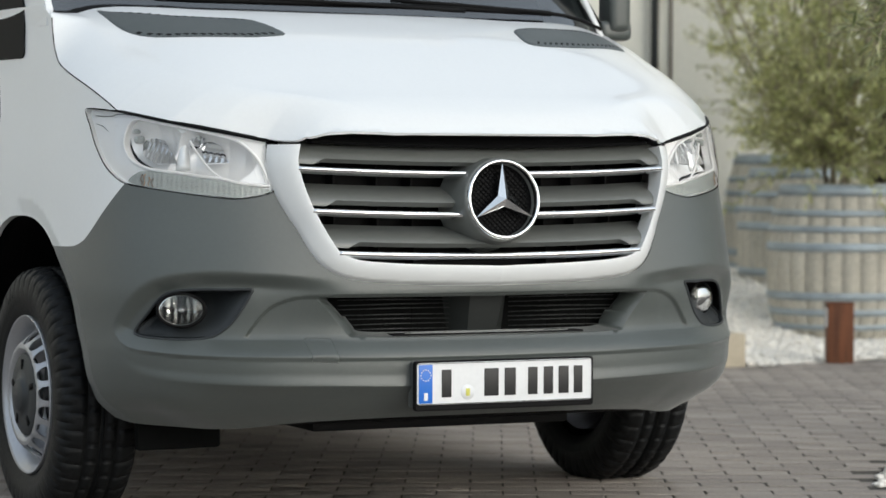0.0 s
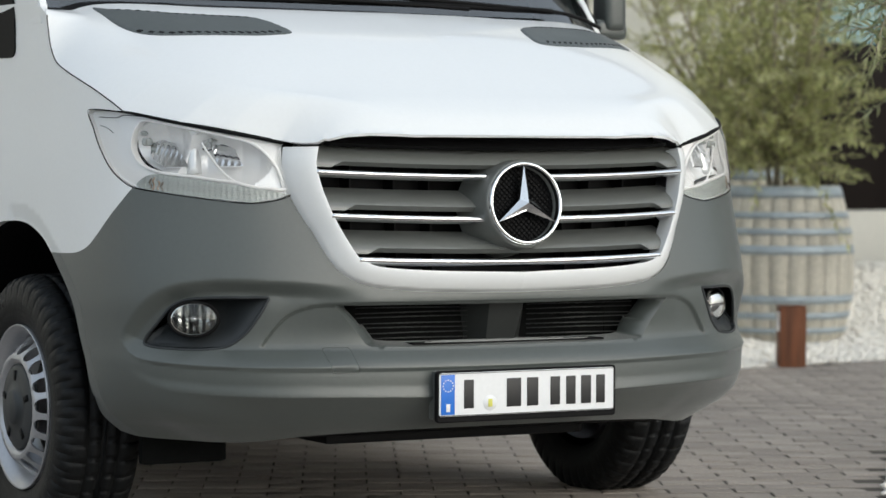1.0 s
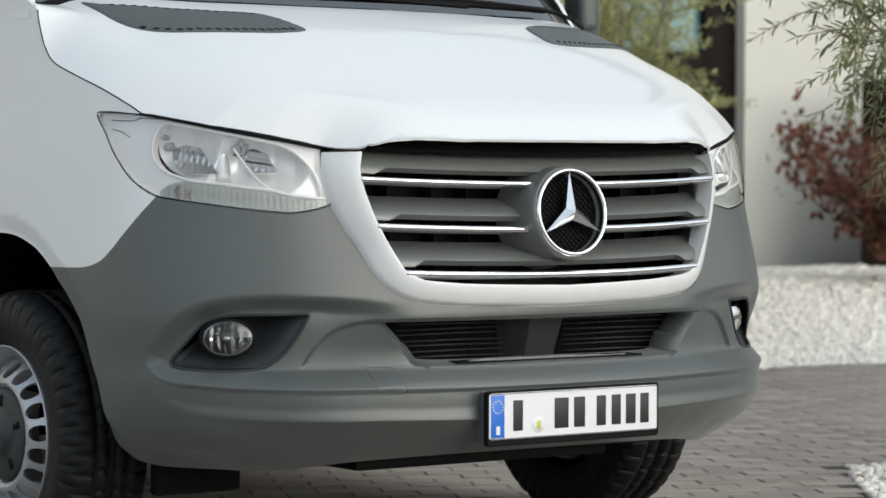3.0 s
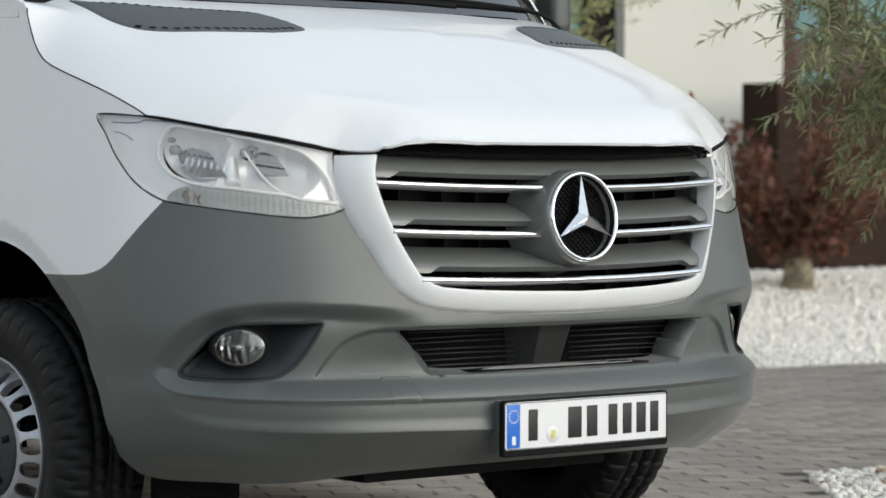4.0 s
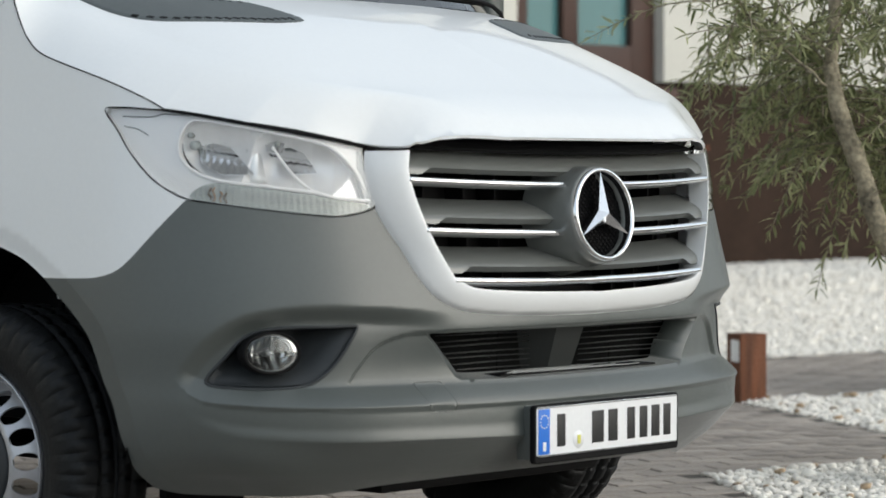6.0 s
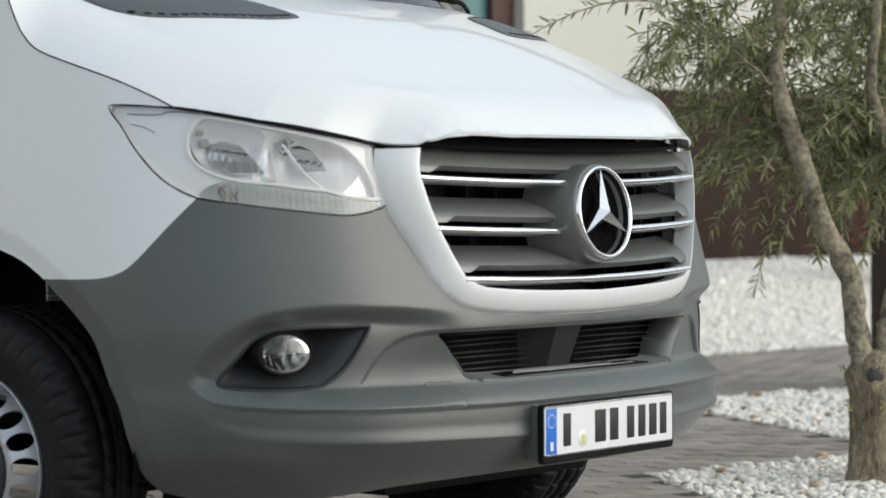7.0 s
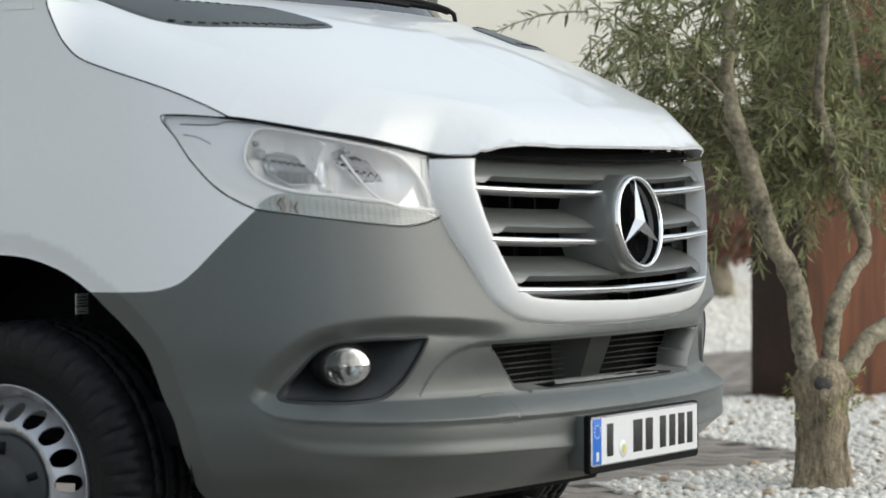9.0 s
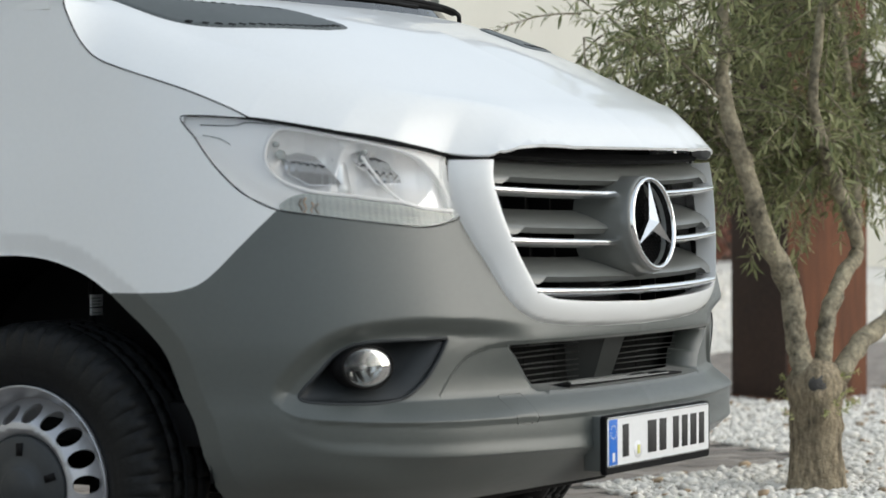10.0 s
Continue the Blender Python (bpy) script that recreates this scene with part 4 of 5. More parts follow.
# ---- number plate ----
def rounded_slab(x0, x1, y0, y1, z0, z1, r, bevel):
    """Upright plate with round corners."""
    bm, ring = bmesh.new(), []
    for cx, cz, a0 in ((x1 - r, z1 - r, 0), (x0 + r, z1 - r, 90), (x0 + r, z0 + r, 180), (x1 - r, z0 + r, 270)):
        ring += [(cx + r * math.cos(radians(a0 + 15 * k)), cz + r * math.sin(radians(a0 + 15 * k))) for k in range(7)]
    front, back = [bm.verts.new((a, y0, b)) for a, b in ring], [bm.verts.new((a, y1, b)) for a, b in ring]
    n = len(ring)
    bm.faces.new(front), bm.faces.new(back[::-1])
    for i in range(n):
        bm.faces.new((front[(i + 1) % n], front[i], back[i], back[(i + 1) % n]))
    bmesh.ops.recalc_face_normals(bm, faces=bm.faces)
    return shade(soften(bm, bevel, 1, 60), 40)


holder = part("plate_holder", box(-.258, .258, .013, .06, .345, .469, 0.006), GREY, van, "grey plate mount with a European number plate")
part("plate_frame", rounded_slab(-.2655, .2655, -.0012, .015, .339, .4705, .009, .0025), BLACK, holder, "black plate frame with a lower lip")
plate = part("number_plate", rounded_slab(-.26, .26, -.003, .0035, .355, .4655, .008, .001), PLATE_WHITE, holder, "white plate with a blue band")
part("blue_band", box(-.2555, -.216, -.0045, -.0028, .3595, .461, 0.0006), PLATE_BLUE, plate)
part("country_mark", box(-.241, -.230, -.0056, -.0043, .367, .387, 0.0005), PLATE_WHITE, plate)
for i in range(12):
    a = 2 * math.pi * i / 12
    part("dot", lathe([(0, -.0012), (.0019, -.001), (.0019, 0)], 8, "y", (-.2357 + .0145 * math.cos(a), -.0044, .433 + .0145 * math.sin(a))), PLATE_WHITE, plate)
for x0, x1 in ((-.193, -.157), (-.068, -.018), (-.008, .033), (.062, .098), (.109, .145), (.154, .192), (.200, .234)):
    part("bar", box(x0 + .004, x1 - .004, -.0048, -.0028, .374, .447, 0.0006), INK, plate, "plain black bar")
for x0, x1, z0, z1 in ((-.2585, .2585, .3562, .3578), (-.2585, .2585, .4627, .4643), (.2569, .2585, .358, .4625)):
    part("border", box(x0, x1, -.0044, -.0028, z0, z1, 0.0003), INK, plate)
seal = part("seal", lathe([(0, -.0016), (.019, -.0014), (.020, 0)], 28, "y", (-.113, -.003, .386)), PLATE_WHITE, plate, "pale round seal")
part("seal_mark", box(-.119, -.107, -.0056, -.0044, .376, .396, 0.0005), YELLOW, seal)

# ---- wheels ----
def tyre_mesh(R=0.362, w0=0.0, w1=0.22):
    """Across from the outer wall (x = w0) to the inner; blocks on the shoulder."""
    prof = [(.222, .012), (.232, .004), (.255, -.004), (.268, -.006), (.272, -.008), (.300, -.008), (.326, -.004), (.341, .003), (.352, .013), (.356, .024)]
    prof += [(R - .004, .034), (R, .044), (R, .060), (R - .008, .062), (R - .008, .070), (R, .072), (R + .001, .098), (R - .008, .100), (R - .008, .108), (R, .110)]
    full = prof + [(r, .22 - h) for r, h in reversed(prof)]
    cuts = [0, .02, .08, .10, .42, .44, .50, .52, .76]
    turns = [(q + c) / 44 for q in range(44) for c in cuts]
    seg, verts, faces = len(turns), [], []
    for i in range(seg):
        a = 2 * math.pi * turns[i]
        for k, (r, h) in enumerate(full):
            kk, c = min(k, len(full) - 1 - k), i % 9
            cut = 0.006 if (c in (1, 2) and 6 <= kk <= 8) or (c in (1, 2, 3, 4, 5, 6) and kk == 8) else 0.0035 if (c in (5, 6) and 9 <= kk <= 12) or (c in (3, 4) and 15 <= kk <= 16) else 0.0
            verts.append((h, (r - cut) * math.cos(a), (r - cut) * math.sin(a)))
    m = len(full)
    for i in range(seg):
        j = (i + 1) % seg
        faces += [(i * m + k, i * m + k + 1, j * m + k + 1, j * m + k) for k in range(m - 1)]
    return verts, faces


def make_wheel(x, y, z, side):
    flip = -1 if side > 0 else 1
    low = float(lie(x)) + 0.001

    def put(data):
        v, f = data[0], data[1]
        f = [tuple(reversed(q)) for q in f] if flip < 0 else f
        return [(x + flip * p[0], y + p[1], max(z + p[2], low)) for p in v], f, True
    tv, tf = tyre_mesh()
    pv, pf, _ = put((tv, [f[::-1] for f in tf]))
    tb = bmesh.new()
    ring = [tb.verts.new(q) for q in pv]
    for f in pf:
        tb.faces.new([ring[i] for i in f])
    root = part("wheel", shade(tb, 32), RUBBER, van, "black tyre on a silver steel wheel")
    # raised marks on the wall of the tyre
    for a0, n_marks in ((68, 3), (24, 6)):
        for i in range(n_marks):
            a = radians(a0 - i * 4.2)
            c = np.array([0, math.cos(a), math.sin(a)]); t = np.array([0, -math.sin(a), math.cos(a)])
            q = [c * r + t * d + np.array([h, 0, 0]) for r in (.288, .306) for d in (-.005, .005) for h in (-.0085, -.002)]
            part("mark", put((q, [(0, 2, 3, 1), (4, 5, 7, 6), (0, 1, 5, 4), (2, 6, 7, 3), (0, 4, 6, 2)])), RUBBER, root)
    rim = part("rim", put(lathe([(.150, .10), (.185, .085), (.196, .050), (.200, .022), (.212, .012), (.219, .004), (.224, -.003), (.226, .001), (.222, .02), (.205, .06), (.20, .2)], 72, "x")), STEEL, root, "silver painted steel rim")

    def disc(a, b):
        r = np.hypot(a, b)
        h = np.interp(r, [0, .06, .108, .120, .132, .145, .165, .185, .198, .21], [.03, .03, .020, -.002, -.012, -.010, .012, .040, .052, .055])
        return np.stack([x + flip * h, y - flip * a, z + b], 1)
    circle = [(.199 * math.cos(t), .199 * math.sin(t)) for t in np.linspace(0, 2 * math.pi, 73)[:-1]]
    holes = [[(.164 * math.cos(c) + .0205 * math.cos(t), .164 * math.sin(c) + .0205 * math.sin(t)) for t in np.linspace(0, 2 * math.pi, 19)[:-1]] for c in np.linspace(0, 2 * math.pi, 19)[:-1] + .09]
    panel("disc", disc, circle, STEEL, rim, holes, step=0.007, rim=0.006, label="silver wheel disc with round holes")
    v = [(h, a, b) for h in (.075, .081) for a in (-.205, -.150) for b in (-.085, .075)]
    part("brake_shield", put((v, [(0, 1, 3, 2), (4, 6, 7, 5), (0, 2, 6, 4), (1, 5, 7, 3), (0, 4, 5, 1), (2, 3, 7, 6)])), STEEL, rim, "pale brake shield behind the wheel")
    cap = part("hub_cap", put(lathe([(.118, .012), (.116, -.004), (.110, -.008), (.075, -.012), (.050, -.014), (.046, -.022), (.040, -.026), (.0, -.027)], 60, "x")), DARK, rim, "dark plastic hub cap")
    for k in range(5):
        a = 2 * math.pi * k / 5 + 0.3
        c = np.array([0, math.cos(a), math.sin(a)]); t = np.array([0, -math.sin(a), math.cos(a)])
        q = [c * r + t * d + np.array([h, 0, 0]) for r in (.072, .100) for d in (-.008, .008) for h in (-.0135, -.006)]
        part("slot", put((q, [(0, 2, 3, 1), (4, 5, 7, 6), (0, 1, 5, 4), (2, 6, 7, 3), (0, 4, 6, 2)])), BLACK, cap)
    return root


for yy in (1.043, 4.70):
    make_wheel(-.993, yy + .008, .325, -1)
    make_wheel(.985, yy, .360, 1)

# ---- wheel housings, floor and undertray ----
for sgn in (-1, 1):
    wv, wf = [], []
    N = 28
    for i in range(N + 1):
        a = math.pi * (1.02 - 1.10 * i / N)
        for k, xx in enumerate((.965, .62)):
            wv.append((sgn * xx, 1.04 + .47 * math.cos(a), .385 + .465 * math.sin(a)))
    wf = [(2 * i, 2 * i + 1, 2 * i + 3, 2 * i + 2) for i in range(N)]
    liner = part("wheel_liner", (wv, wf, True), BLACK, van, "black plastic wheel housing")
    part("liner_wall", box(min(sgn * .60, sgn * .63), max(sgn * .60, sgn * .63), .66, 1.5, .36, .9), BLACK, liner)
    if sgn < 0:
        part("deflector", box(min(sgn * .575, sgn * .82), max(sgn * .575, sgn * .82), .60, .63, .200, .45, 0.012), INTAKE, liner)
for z0, z1 in ((.711, .739), (.692, .7085)):
    tag = part("hose_tag", box(-.735, -.692, 1.062, 1.066, z0, z1, 0.0008), PLATE_WHITE, van, "white paper tag on a hose")
    for k in range(3 if z1 > .72 else 1):
        part("print", box(-.731, -.702 + .004 * (k % 2), 1.0612, 1.0618, z0 + .005 + .007 * k, z0 + .0068 + .007 * k), VENT_GREY, tag)
part("hose", tube(spline([(-.69, 1.08, .45), (-.712, 1.075, .66), (-.712, 1.075, .78), (-.68, 1.06, .86)], 0.02), 0.008, 8), BLACK, van)
tray = part("undertray", box(-.58, .58, .30, 1.9, .285, .33, 0.02), BLACK, van, "black undertray")
part("sump_guard", box(-.42, .36, .32, .60, .262, .29, 0.01), BLACK, tray)
part("axle", box(-.75, .75, .93, 1.07, .24, .34, 0.03), BLACK, van)
part("floor_pan", box(-.88, .88, .60, 5.8, .42, .52, 0.02), BLACK, van)
# Sills added to keep side light off the ground under the van.
for sgn in (-1, 1):
    part("sill", box(min(sgn * .93, sgn * .985), max(sgn * .93, sgn * .985), 1.58, 4.2, .27, .50, 0.02), BLACK, van, "black sill below the doors, added to block side light")
part("engine_block", box(-.5, .5, .35, 1.4, .45, 1.0, 0.03), BLACK, van)

# ---- bonnet vents, scuttle, screen, wipers ----
VENT_LEFT = [(-.790, 1.025), (-.755, .965), (-.637, .850), (-.54, .790), (-.46, .752), (-.425, .722), (-.402, .66), (-.388, .60), (-.40, .586), (-.44, .584), (-.497, .592), (-.60, .630), (-.69, .685), (-.745, .745), (-.778, .815), (-.792, .90)]
VENT_RIGHT = [(.362, .67), (.342, .59), (.347, .546), (.40, .538), (.54, .575), (.65, .63), (.745, .70), (.765, .745), (.75, .81), (.70, .825), (.55, .757), (.43, .715)]
SLOTS_LEFT = (([.42, .497, .60, .69, .745, .765], [.597, .605, .643, .698, .758, .80], 17, .0075, .0065), ([.45, .54, .637, .73, .76], [.732, .775, .835, .926, .955], 15, .006, .0035))
SLOTS_RIGHT = (([.375, .40, .54, .65, .735], [.558, .556, .593, .648, .714], 17, .0075, .0065), ([.40, .43, .55, .70, .72], [.688, .703, .744, .808, .816], 15, .006, .0035))
for sgn in (-1, 1):
    o = np.array(VENT_LEFT if sgn < 0 else VENT_RIGHT)
    raised = lambda x, y: bonnet_skin(x, y) + np.array([0, 0, 0.004])
    vent = panel("bonnet_vent", raised, spline(o[::-1] if sgn < 0 else o, .012, True), VENT_GREY, van, step=0.006, rim=0.008, curl=0.003, label="dark louvred vent set in the bonnet")
    for knots_x, knots_y, count, lx, ly in (SLOTS_LEFT if sgn < 0 else SLOTS_RIGHT):
        for i in range(count):
            px = knots_x[0] + (knots_x[-1] - knots_x[0]) * (i + .4) / count
            py = np.interp(px, knots_x, knots_y)
            sb = bmesh.new()
            ring = []
            for up in (-.004, .0052):
                for ax, ay in ((-lx, -ly), (lx * .1, -ly), (lx, ly), (-lx * .1, ly)):
                    q = bonnet_skin(np.array([sgn * (px + ax)]), np.array([py + ay]))[0]
                    ring.append(sb.verts.new((q[0], q[1], q[2] + up)))
            for f in ((0, 1, 2, 3), (4, 7, 6, 5), (0, 4, 5, 1), (1, 5, 6, 2), (2, 6, 7, 3), (3, 7, 4, 0)):
                sb.faces.new([ring[k] for k in f])
            part("slot", sb, BLACK, vent)


def scuttle_skin(x, t):
    y = cowl(x)
    t = t * np.interp(x, [-.9, 0, .35], [2.6, 2.2, 1])
    return np.stack([x, y + t, bonnet_skin(x, y)[:, 2] - .012 + 0.25 * t], 1)


panel("scuttle", scuttle_skin, [(-.90, .004), (.90, .004), (.90, .045), (-.90, .045)], BLACK, van, step=0.03, rim=0.02, label="black plastic scuttle under the windscreen")


def screen_skin(x, t):
    y = cowl(x) + .028 * np.interp(x, [-.9, 0, .35], [2.6, 2.2, 1])
    return np.stack([x, y + .80 * t, bonnet_skin(x, cowl(x) + .008)[:, 2] + .84 * t - .012], 1)


glass = panel("windscreen", screen_skin, [(-.92, 0), (.905, 0), (.80, 1.06), (-.82, 1.06)], GLASS, van, step=0.04, rim=0.01, label="tinted windscreen")
for x0, x1 in ((-.62, .02), (-.05, .60)):
    a = screen_skin(np.linspace(x0, x1, 9), np.full(9, .035)) + np.array([0, -.022, .012])
    wp = part("wiper", tube(a, 0.009, 8), BLACK, van, "black wiper arm and blade")
    b = screen_skin(np.linspace(x0 + .1, x1 + .25, 9), np.linspace(.05, .02, 9)) + np.array([0, -.030, .016])
    part("blade", tube(b, 0.006, 8), BLACK, wp)


def side_poly(pts, sgn):
    return np.array([(-y, z) for y, z in pts]) if sgn < 0 else np.array([(y, z) for y, z in pts])[::-1]


for sgn in (-1, 1):
    if sgn > 0:
        tt = np.linspace(0, 1, 12)
        part("pillar", tube(screen_skin(.908 - .10 * tt, 1.06 * tt) + np.array([0, .004, .004]), .013, 10), WHITE, van)
    front = 1.025 if sgn < 0 else 1.30
    corner = spline([(1.212, 1.42), (1.190, 1.335), (1.181, 1.302), (1.186, 1.288), (1.205, 1.282), (1.26, 1.282)], .008)
    for nm, pts, mt, lab in (("pillar", [(front - .02, 1.37), (front, 1.42), (1.86, 2.29), (1.98, 2.30), (1.98, 2.2), (front + .20, 1.37)], WHITE, ""),
                             ("side_window", np.vstack([[(2.75, 1.282), (2.75, 2.18), (1.95, 2.18)], corner]) if sgn < 0 else [(1.21, 1.425), (1.98, 2.18), (2.75, 2.18), (2.75, 1.425)], BLACK, "dark side window"),
                             ("door", [(1.96, 1.325), (2.80, 1.325), (2.80, .40), (2.06, .40)], WHITE, "")):
        proud = .010 if nm == "side_window" else .004
        sk = lambda a, z, sgn=sgn, proud=proud: np.stack([sgn * (.947 + proud - .10 * (z - 1.32)) + 0 * a, (-a if sgn < 0 else a), z], 1)
        if nm == "door":
            sk = lambda a, z, sgn=sgn: np.stack([sgn * (1.008 - .06 * step01(z, .9, 1.4)) + 0 * a, (-a if sgn < 0 else a), z], 1)
        q = side_poly(pts, sgn)
        area = 0.5 * np.sum(q[:, 0] * np.roll(q[:, 1], -1) - np.roll(q[:, 0], -1) * q[:, 1])
        panel(nm, sk, q if area > 0 else q[::-1], mt, van, step=0.03, rim=0.02, label=lab)
# door mirror: a foot on the door's corner and the upright head over it
arm = part("mirror", box(.95, 1.064, 1.215, 1.31, 1.372, 1.435, 0.022, None, 3), GREY, van, "dark grey door mirror")
part("mirror_head", box(.978, 1.052, 1.20, 1.30, 1.40, 1.80, 0.024, None, 3), GREY, arm)
part("load_body", box(-1.0, 1.0, 2.80, 5.90, .45, 2.50, 0.10, None, 4), WHITE, van)
part("cab_roof", box(-.87, .87, 1.66, 2.84, 2.27, 2.42, 0.06, None, 3), WHITE, van)
part("rear_bumper", box(-.95, .95, 5.88, 6.0, .45, .62, 0.03), GREY, van)
part("cab_back", box(-.9, .9, 2.7, 2.79, .5, 2.3), BLACK, van)
part("dashboard", box(-.86, .86, 1.25, 1.6, .9, 1.42, 0.05), BLACK, van)

# ---- stone kerb, bollards, rusted column ----
kerb = tagged(part("stone_kerb", box(1.2, 3.487, 4.45, 4.75, -0.02, 0.185, 0.012), STONE, None), "low beige stone kerb beside the gravel", "kerb")


def bollard(x, y):
    b = thing("bollard_light", "short rusted steel bollard light in white gravel", "bollard light", "rusted bollards")
    part("casing", box(-.061, .061, -.061, .061, -.03, .275, 0.003), CORTEN, b)
    part("diffuser", box(-.0635, -.0605, -.05, .02, .165, .255, 0.001), PLATE_WHITE, b, "pale lamp opening")
    part("cap", box(-.064, .064, -.064, .064, .2755, .281, 0.002), CORTEN, b)
    b.matrix_basis = pose(x, y, float(lie(x)), 0, 0, ANGLE)
    return b


bollard(4.00, 4.46)
bollard(4.52, 2.84)

column = thing("steel_column", "tall rusted steel column in white gravel", "column")
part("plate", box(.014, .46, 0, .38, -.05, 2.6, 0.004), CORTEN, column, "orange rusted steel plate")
# Thin sheet over the left face; its brown carries shade and patina.
part("plate", box(0, .012, .002, .378, -.05, 2.6, 0.004), CORTEN_SHADED, column, "rusted steel plate with shade and patina in its dark brown")
part("base_plate", box(-.02, .48, -.02, .40, -.04, .012, 0.002), CORTEN, column)
column.matrix_basis = pose(5.46, 2.10, float(lie(5.46)), 0, 0, ANGLE)

# ---- barrels ----
def barrel(x, y, z, turn):
    b = thing("barrel_planter", "weathered oak barrel planter with galvanised hoops", "barrel", "barrel planters")
    H, R0, R1, N = .80, .285, .360, 24

    def rad(h):
        return R1 - (R1 - R0) * ((h / H - .48) / .52) ** 2
    for i in range(N):
        a0, a1 = 2 * math.pi * (i + .006) / N, 2 * math.pi * (i + .994) / N
        bm = bmesh.new()
        rows = []
        for k in range(9):
            h = H * k / 8
            r = rad(h)
            rows.append([bm.verts.new((q * math.cos(a), q * math.sin(a), h)) for q, a in ((r, a0), (r + .0012, (a0 + a1) / 2), (r, a1), (r - .025, a1), (r - .025, a0))])
        for p, q in zip(rows, rows[1:]):
            for k in range(5):
                bm.faces.new((p[k], p[(k + 1) % 5], q[(k + 1) % 5], q[k]))
        bm.faces.new(rows[0][::-1]), bm.faces.new(rows[-1])
        part("stave", shade(bm, 30), OAK, b)
    for h0, h1 in ((.006, .030), (.075, .102), (.145, .178), (.222, .262), (.465, .508), (.560, .592), (.640, .672), (.742, .798)):
        prof = [(rad(h0) + .001, h0), (rad(h0) + .0045, h0), (rad((h0 + h1) / 2) + .0045, (h0 + h1) / 2), (rad(h1) + .0045, h1), (rad(h1) + .001, h1)]
        part("hoop", lathe(prof, 52), HOOP, b, "grey galvanised hoop")
    part("soil", lathe([(0, H - .045), (.1, H - .04), (.2, H - .05), (.262, H - .06)], 30), SOIL, b, "dark soil")
    b.matrix_basis = pose(x, y, z, 0, 0, turn)
    return b


BARRELS = ((4.62, 5.42, .055, 0), (5.02, 6.36, .13, 40), (5.44, 7.2, .20, 75))
for x, y, z, t in BARRELS:
    barrel(x, y, z, t)

# ---- leaves ----
rng = np.random.default_rng(7)


def unit(v):
    return v / (np.linalg.norm(v, axis=-1, keepdims=True) + 1e-9)


def leaf_mesh(pos, way, up, length, width):
    """Many narrow folded leaves. Gives verts and faces."""
    side = unit(np.cross(way, up))
    nrm = unit(np.cross(side, way))
    L, W = length[:, None], width[:, None]
    bend = nrm * L * 0.10
    v = np.stack([pos, pos + way * L * .35 + side * W * .5 + nrm * W * .18, pos + way * L * .35 - side * W * .5 + nrm * W * .18,
                  pos + way * L * .72 + side * W * .36 - bend * .4 + nrm * W * .12, pos + way * L * .72 - side * W * .36 - bend * .4 + nrm * W * .12, pos + way * L - bend,
                  pos + way * L * .35, pos + way * L * .72 - bend * .4], 1).reshape(-1, 3)
    f = np.array([(0, 6, 1), (0, 2, 6), (1, 6, 7), (1, 7, 3), (2, 7, 6), (2, 4, 7), (3, 7, 5), (4, 5, 7)])
    faces = (np.arange(len(pos))[:, None, None] * 8 + f[None]).reshape(-1, 3)
    return v, faces


def fast_mesh(name, v, f, material, parent=None, smooth=False):
    me = bpy.data.meshes.new(name)
    me.vertices.add(len(v)); me.vertices.foreach_set("co", np.asarray(v, np.float32).ravel())
    n = f.shape[1]
    me.loops.add(f.size); me.loops.foreach_set("vertex_index", f.astype(np.int32).ravel())
    me.polygons.add(len(f)); me.polygons.foreach_set("loop_start", np.arange(0, f.size, n, dtype=np.int32))
    me.materials.append(material)
    me.update(calc_edges=True)
    me.validate()
    if smooth:
        me.shade_smooth()
    ob = new(name, me)
    ob.parent = parent
    return ob


def twigs(starts, ways, lengths, droop, pairs, leaf, wob=0.25):
    """Twigs that bend down, with opposite leaves. Gives twig lines and leaf arrays."""
    lines, pos, way, up, ln = [], [], [], [], []
    for s, d, L in zip(starts, ways, lengths):
        n = max(4, int(pairs * L / 0.3))
        p, d, pts = np.array(s), unit(np.array(d)), [np.array(s)]
        for i in range(n):
            d = unit(d + np.array([0, 0, -droop]) / n + rng.normal(0, wob / n**.5, 3) * .5)
            p = p + d * L / n
            pts.append(p)
            a = unit(np.cross(d, rng.normal(0, 1, 3)))
            for sg in (1, -1):
                pos.append(p); way.append(unit(d * .75 + a * sg * .85 + rng.normal(0, .18, 3))); up.append(unit(rng.normal(0, .5, 3) + np.array([0, 0, 1.0])))
                ln.append(leaf * rng.uniform(.65, 1.25))
        pos.append(p); way.append(d); up.append(np.array([0, 0.3, 1.0])); ln.append(leaf)
        lines.append(np.array(pts))
    return lines, np.array(pos), np.array(way), np.array(up), np.array(ln)


def lines_mesh(lines, r0, r1, segments=5):
    v, f, base = [], [], 0
    for p in lines:
        a, b, _ = tube(p, np.linspace(r0, r1, len(p)), segments, False)
        v += [tuple(q) for q in a]
        f += [tuple(i + base for i in q) for q in b]
        base += len(a)
    return np.array(v), np.array(f)


def crown(parent, starts, ways, lengths, droop, pairs, leaf, ratio, material, bark):
    lines, pos, way, up, ln = twigs(starts, ways, lengths, droop, pairs, leaf)
    v, f = lines_mesh(lines, 0.0035, 0.0012)
    tagged(fast_mesh("branchwork", v, f, bark, parent), kind="stuff")
    v, f = leaf_mesh(pos, way, up, ln, ln * ratio)
    return fast_mesh("foliage", v, f, material, parent)


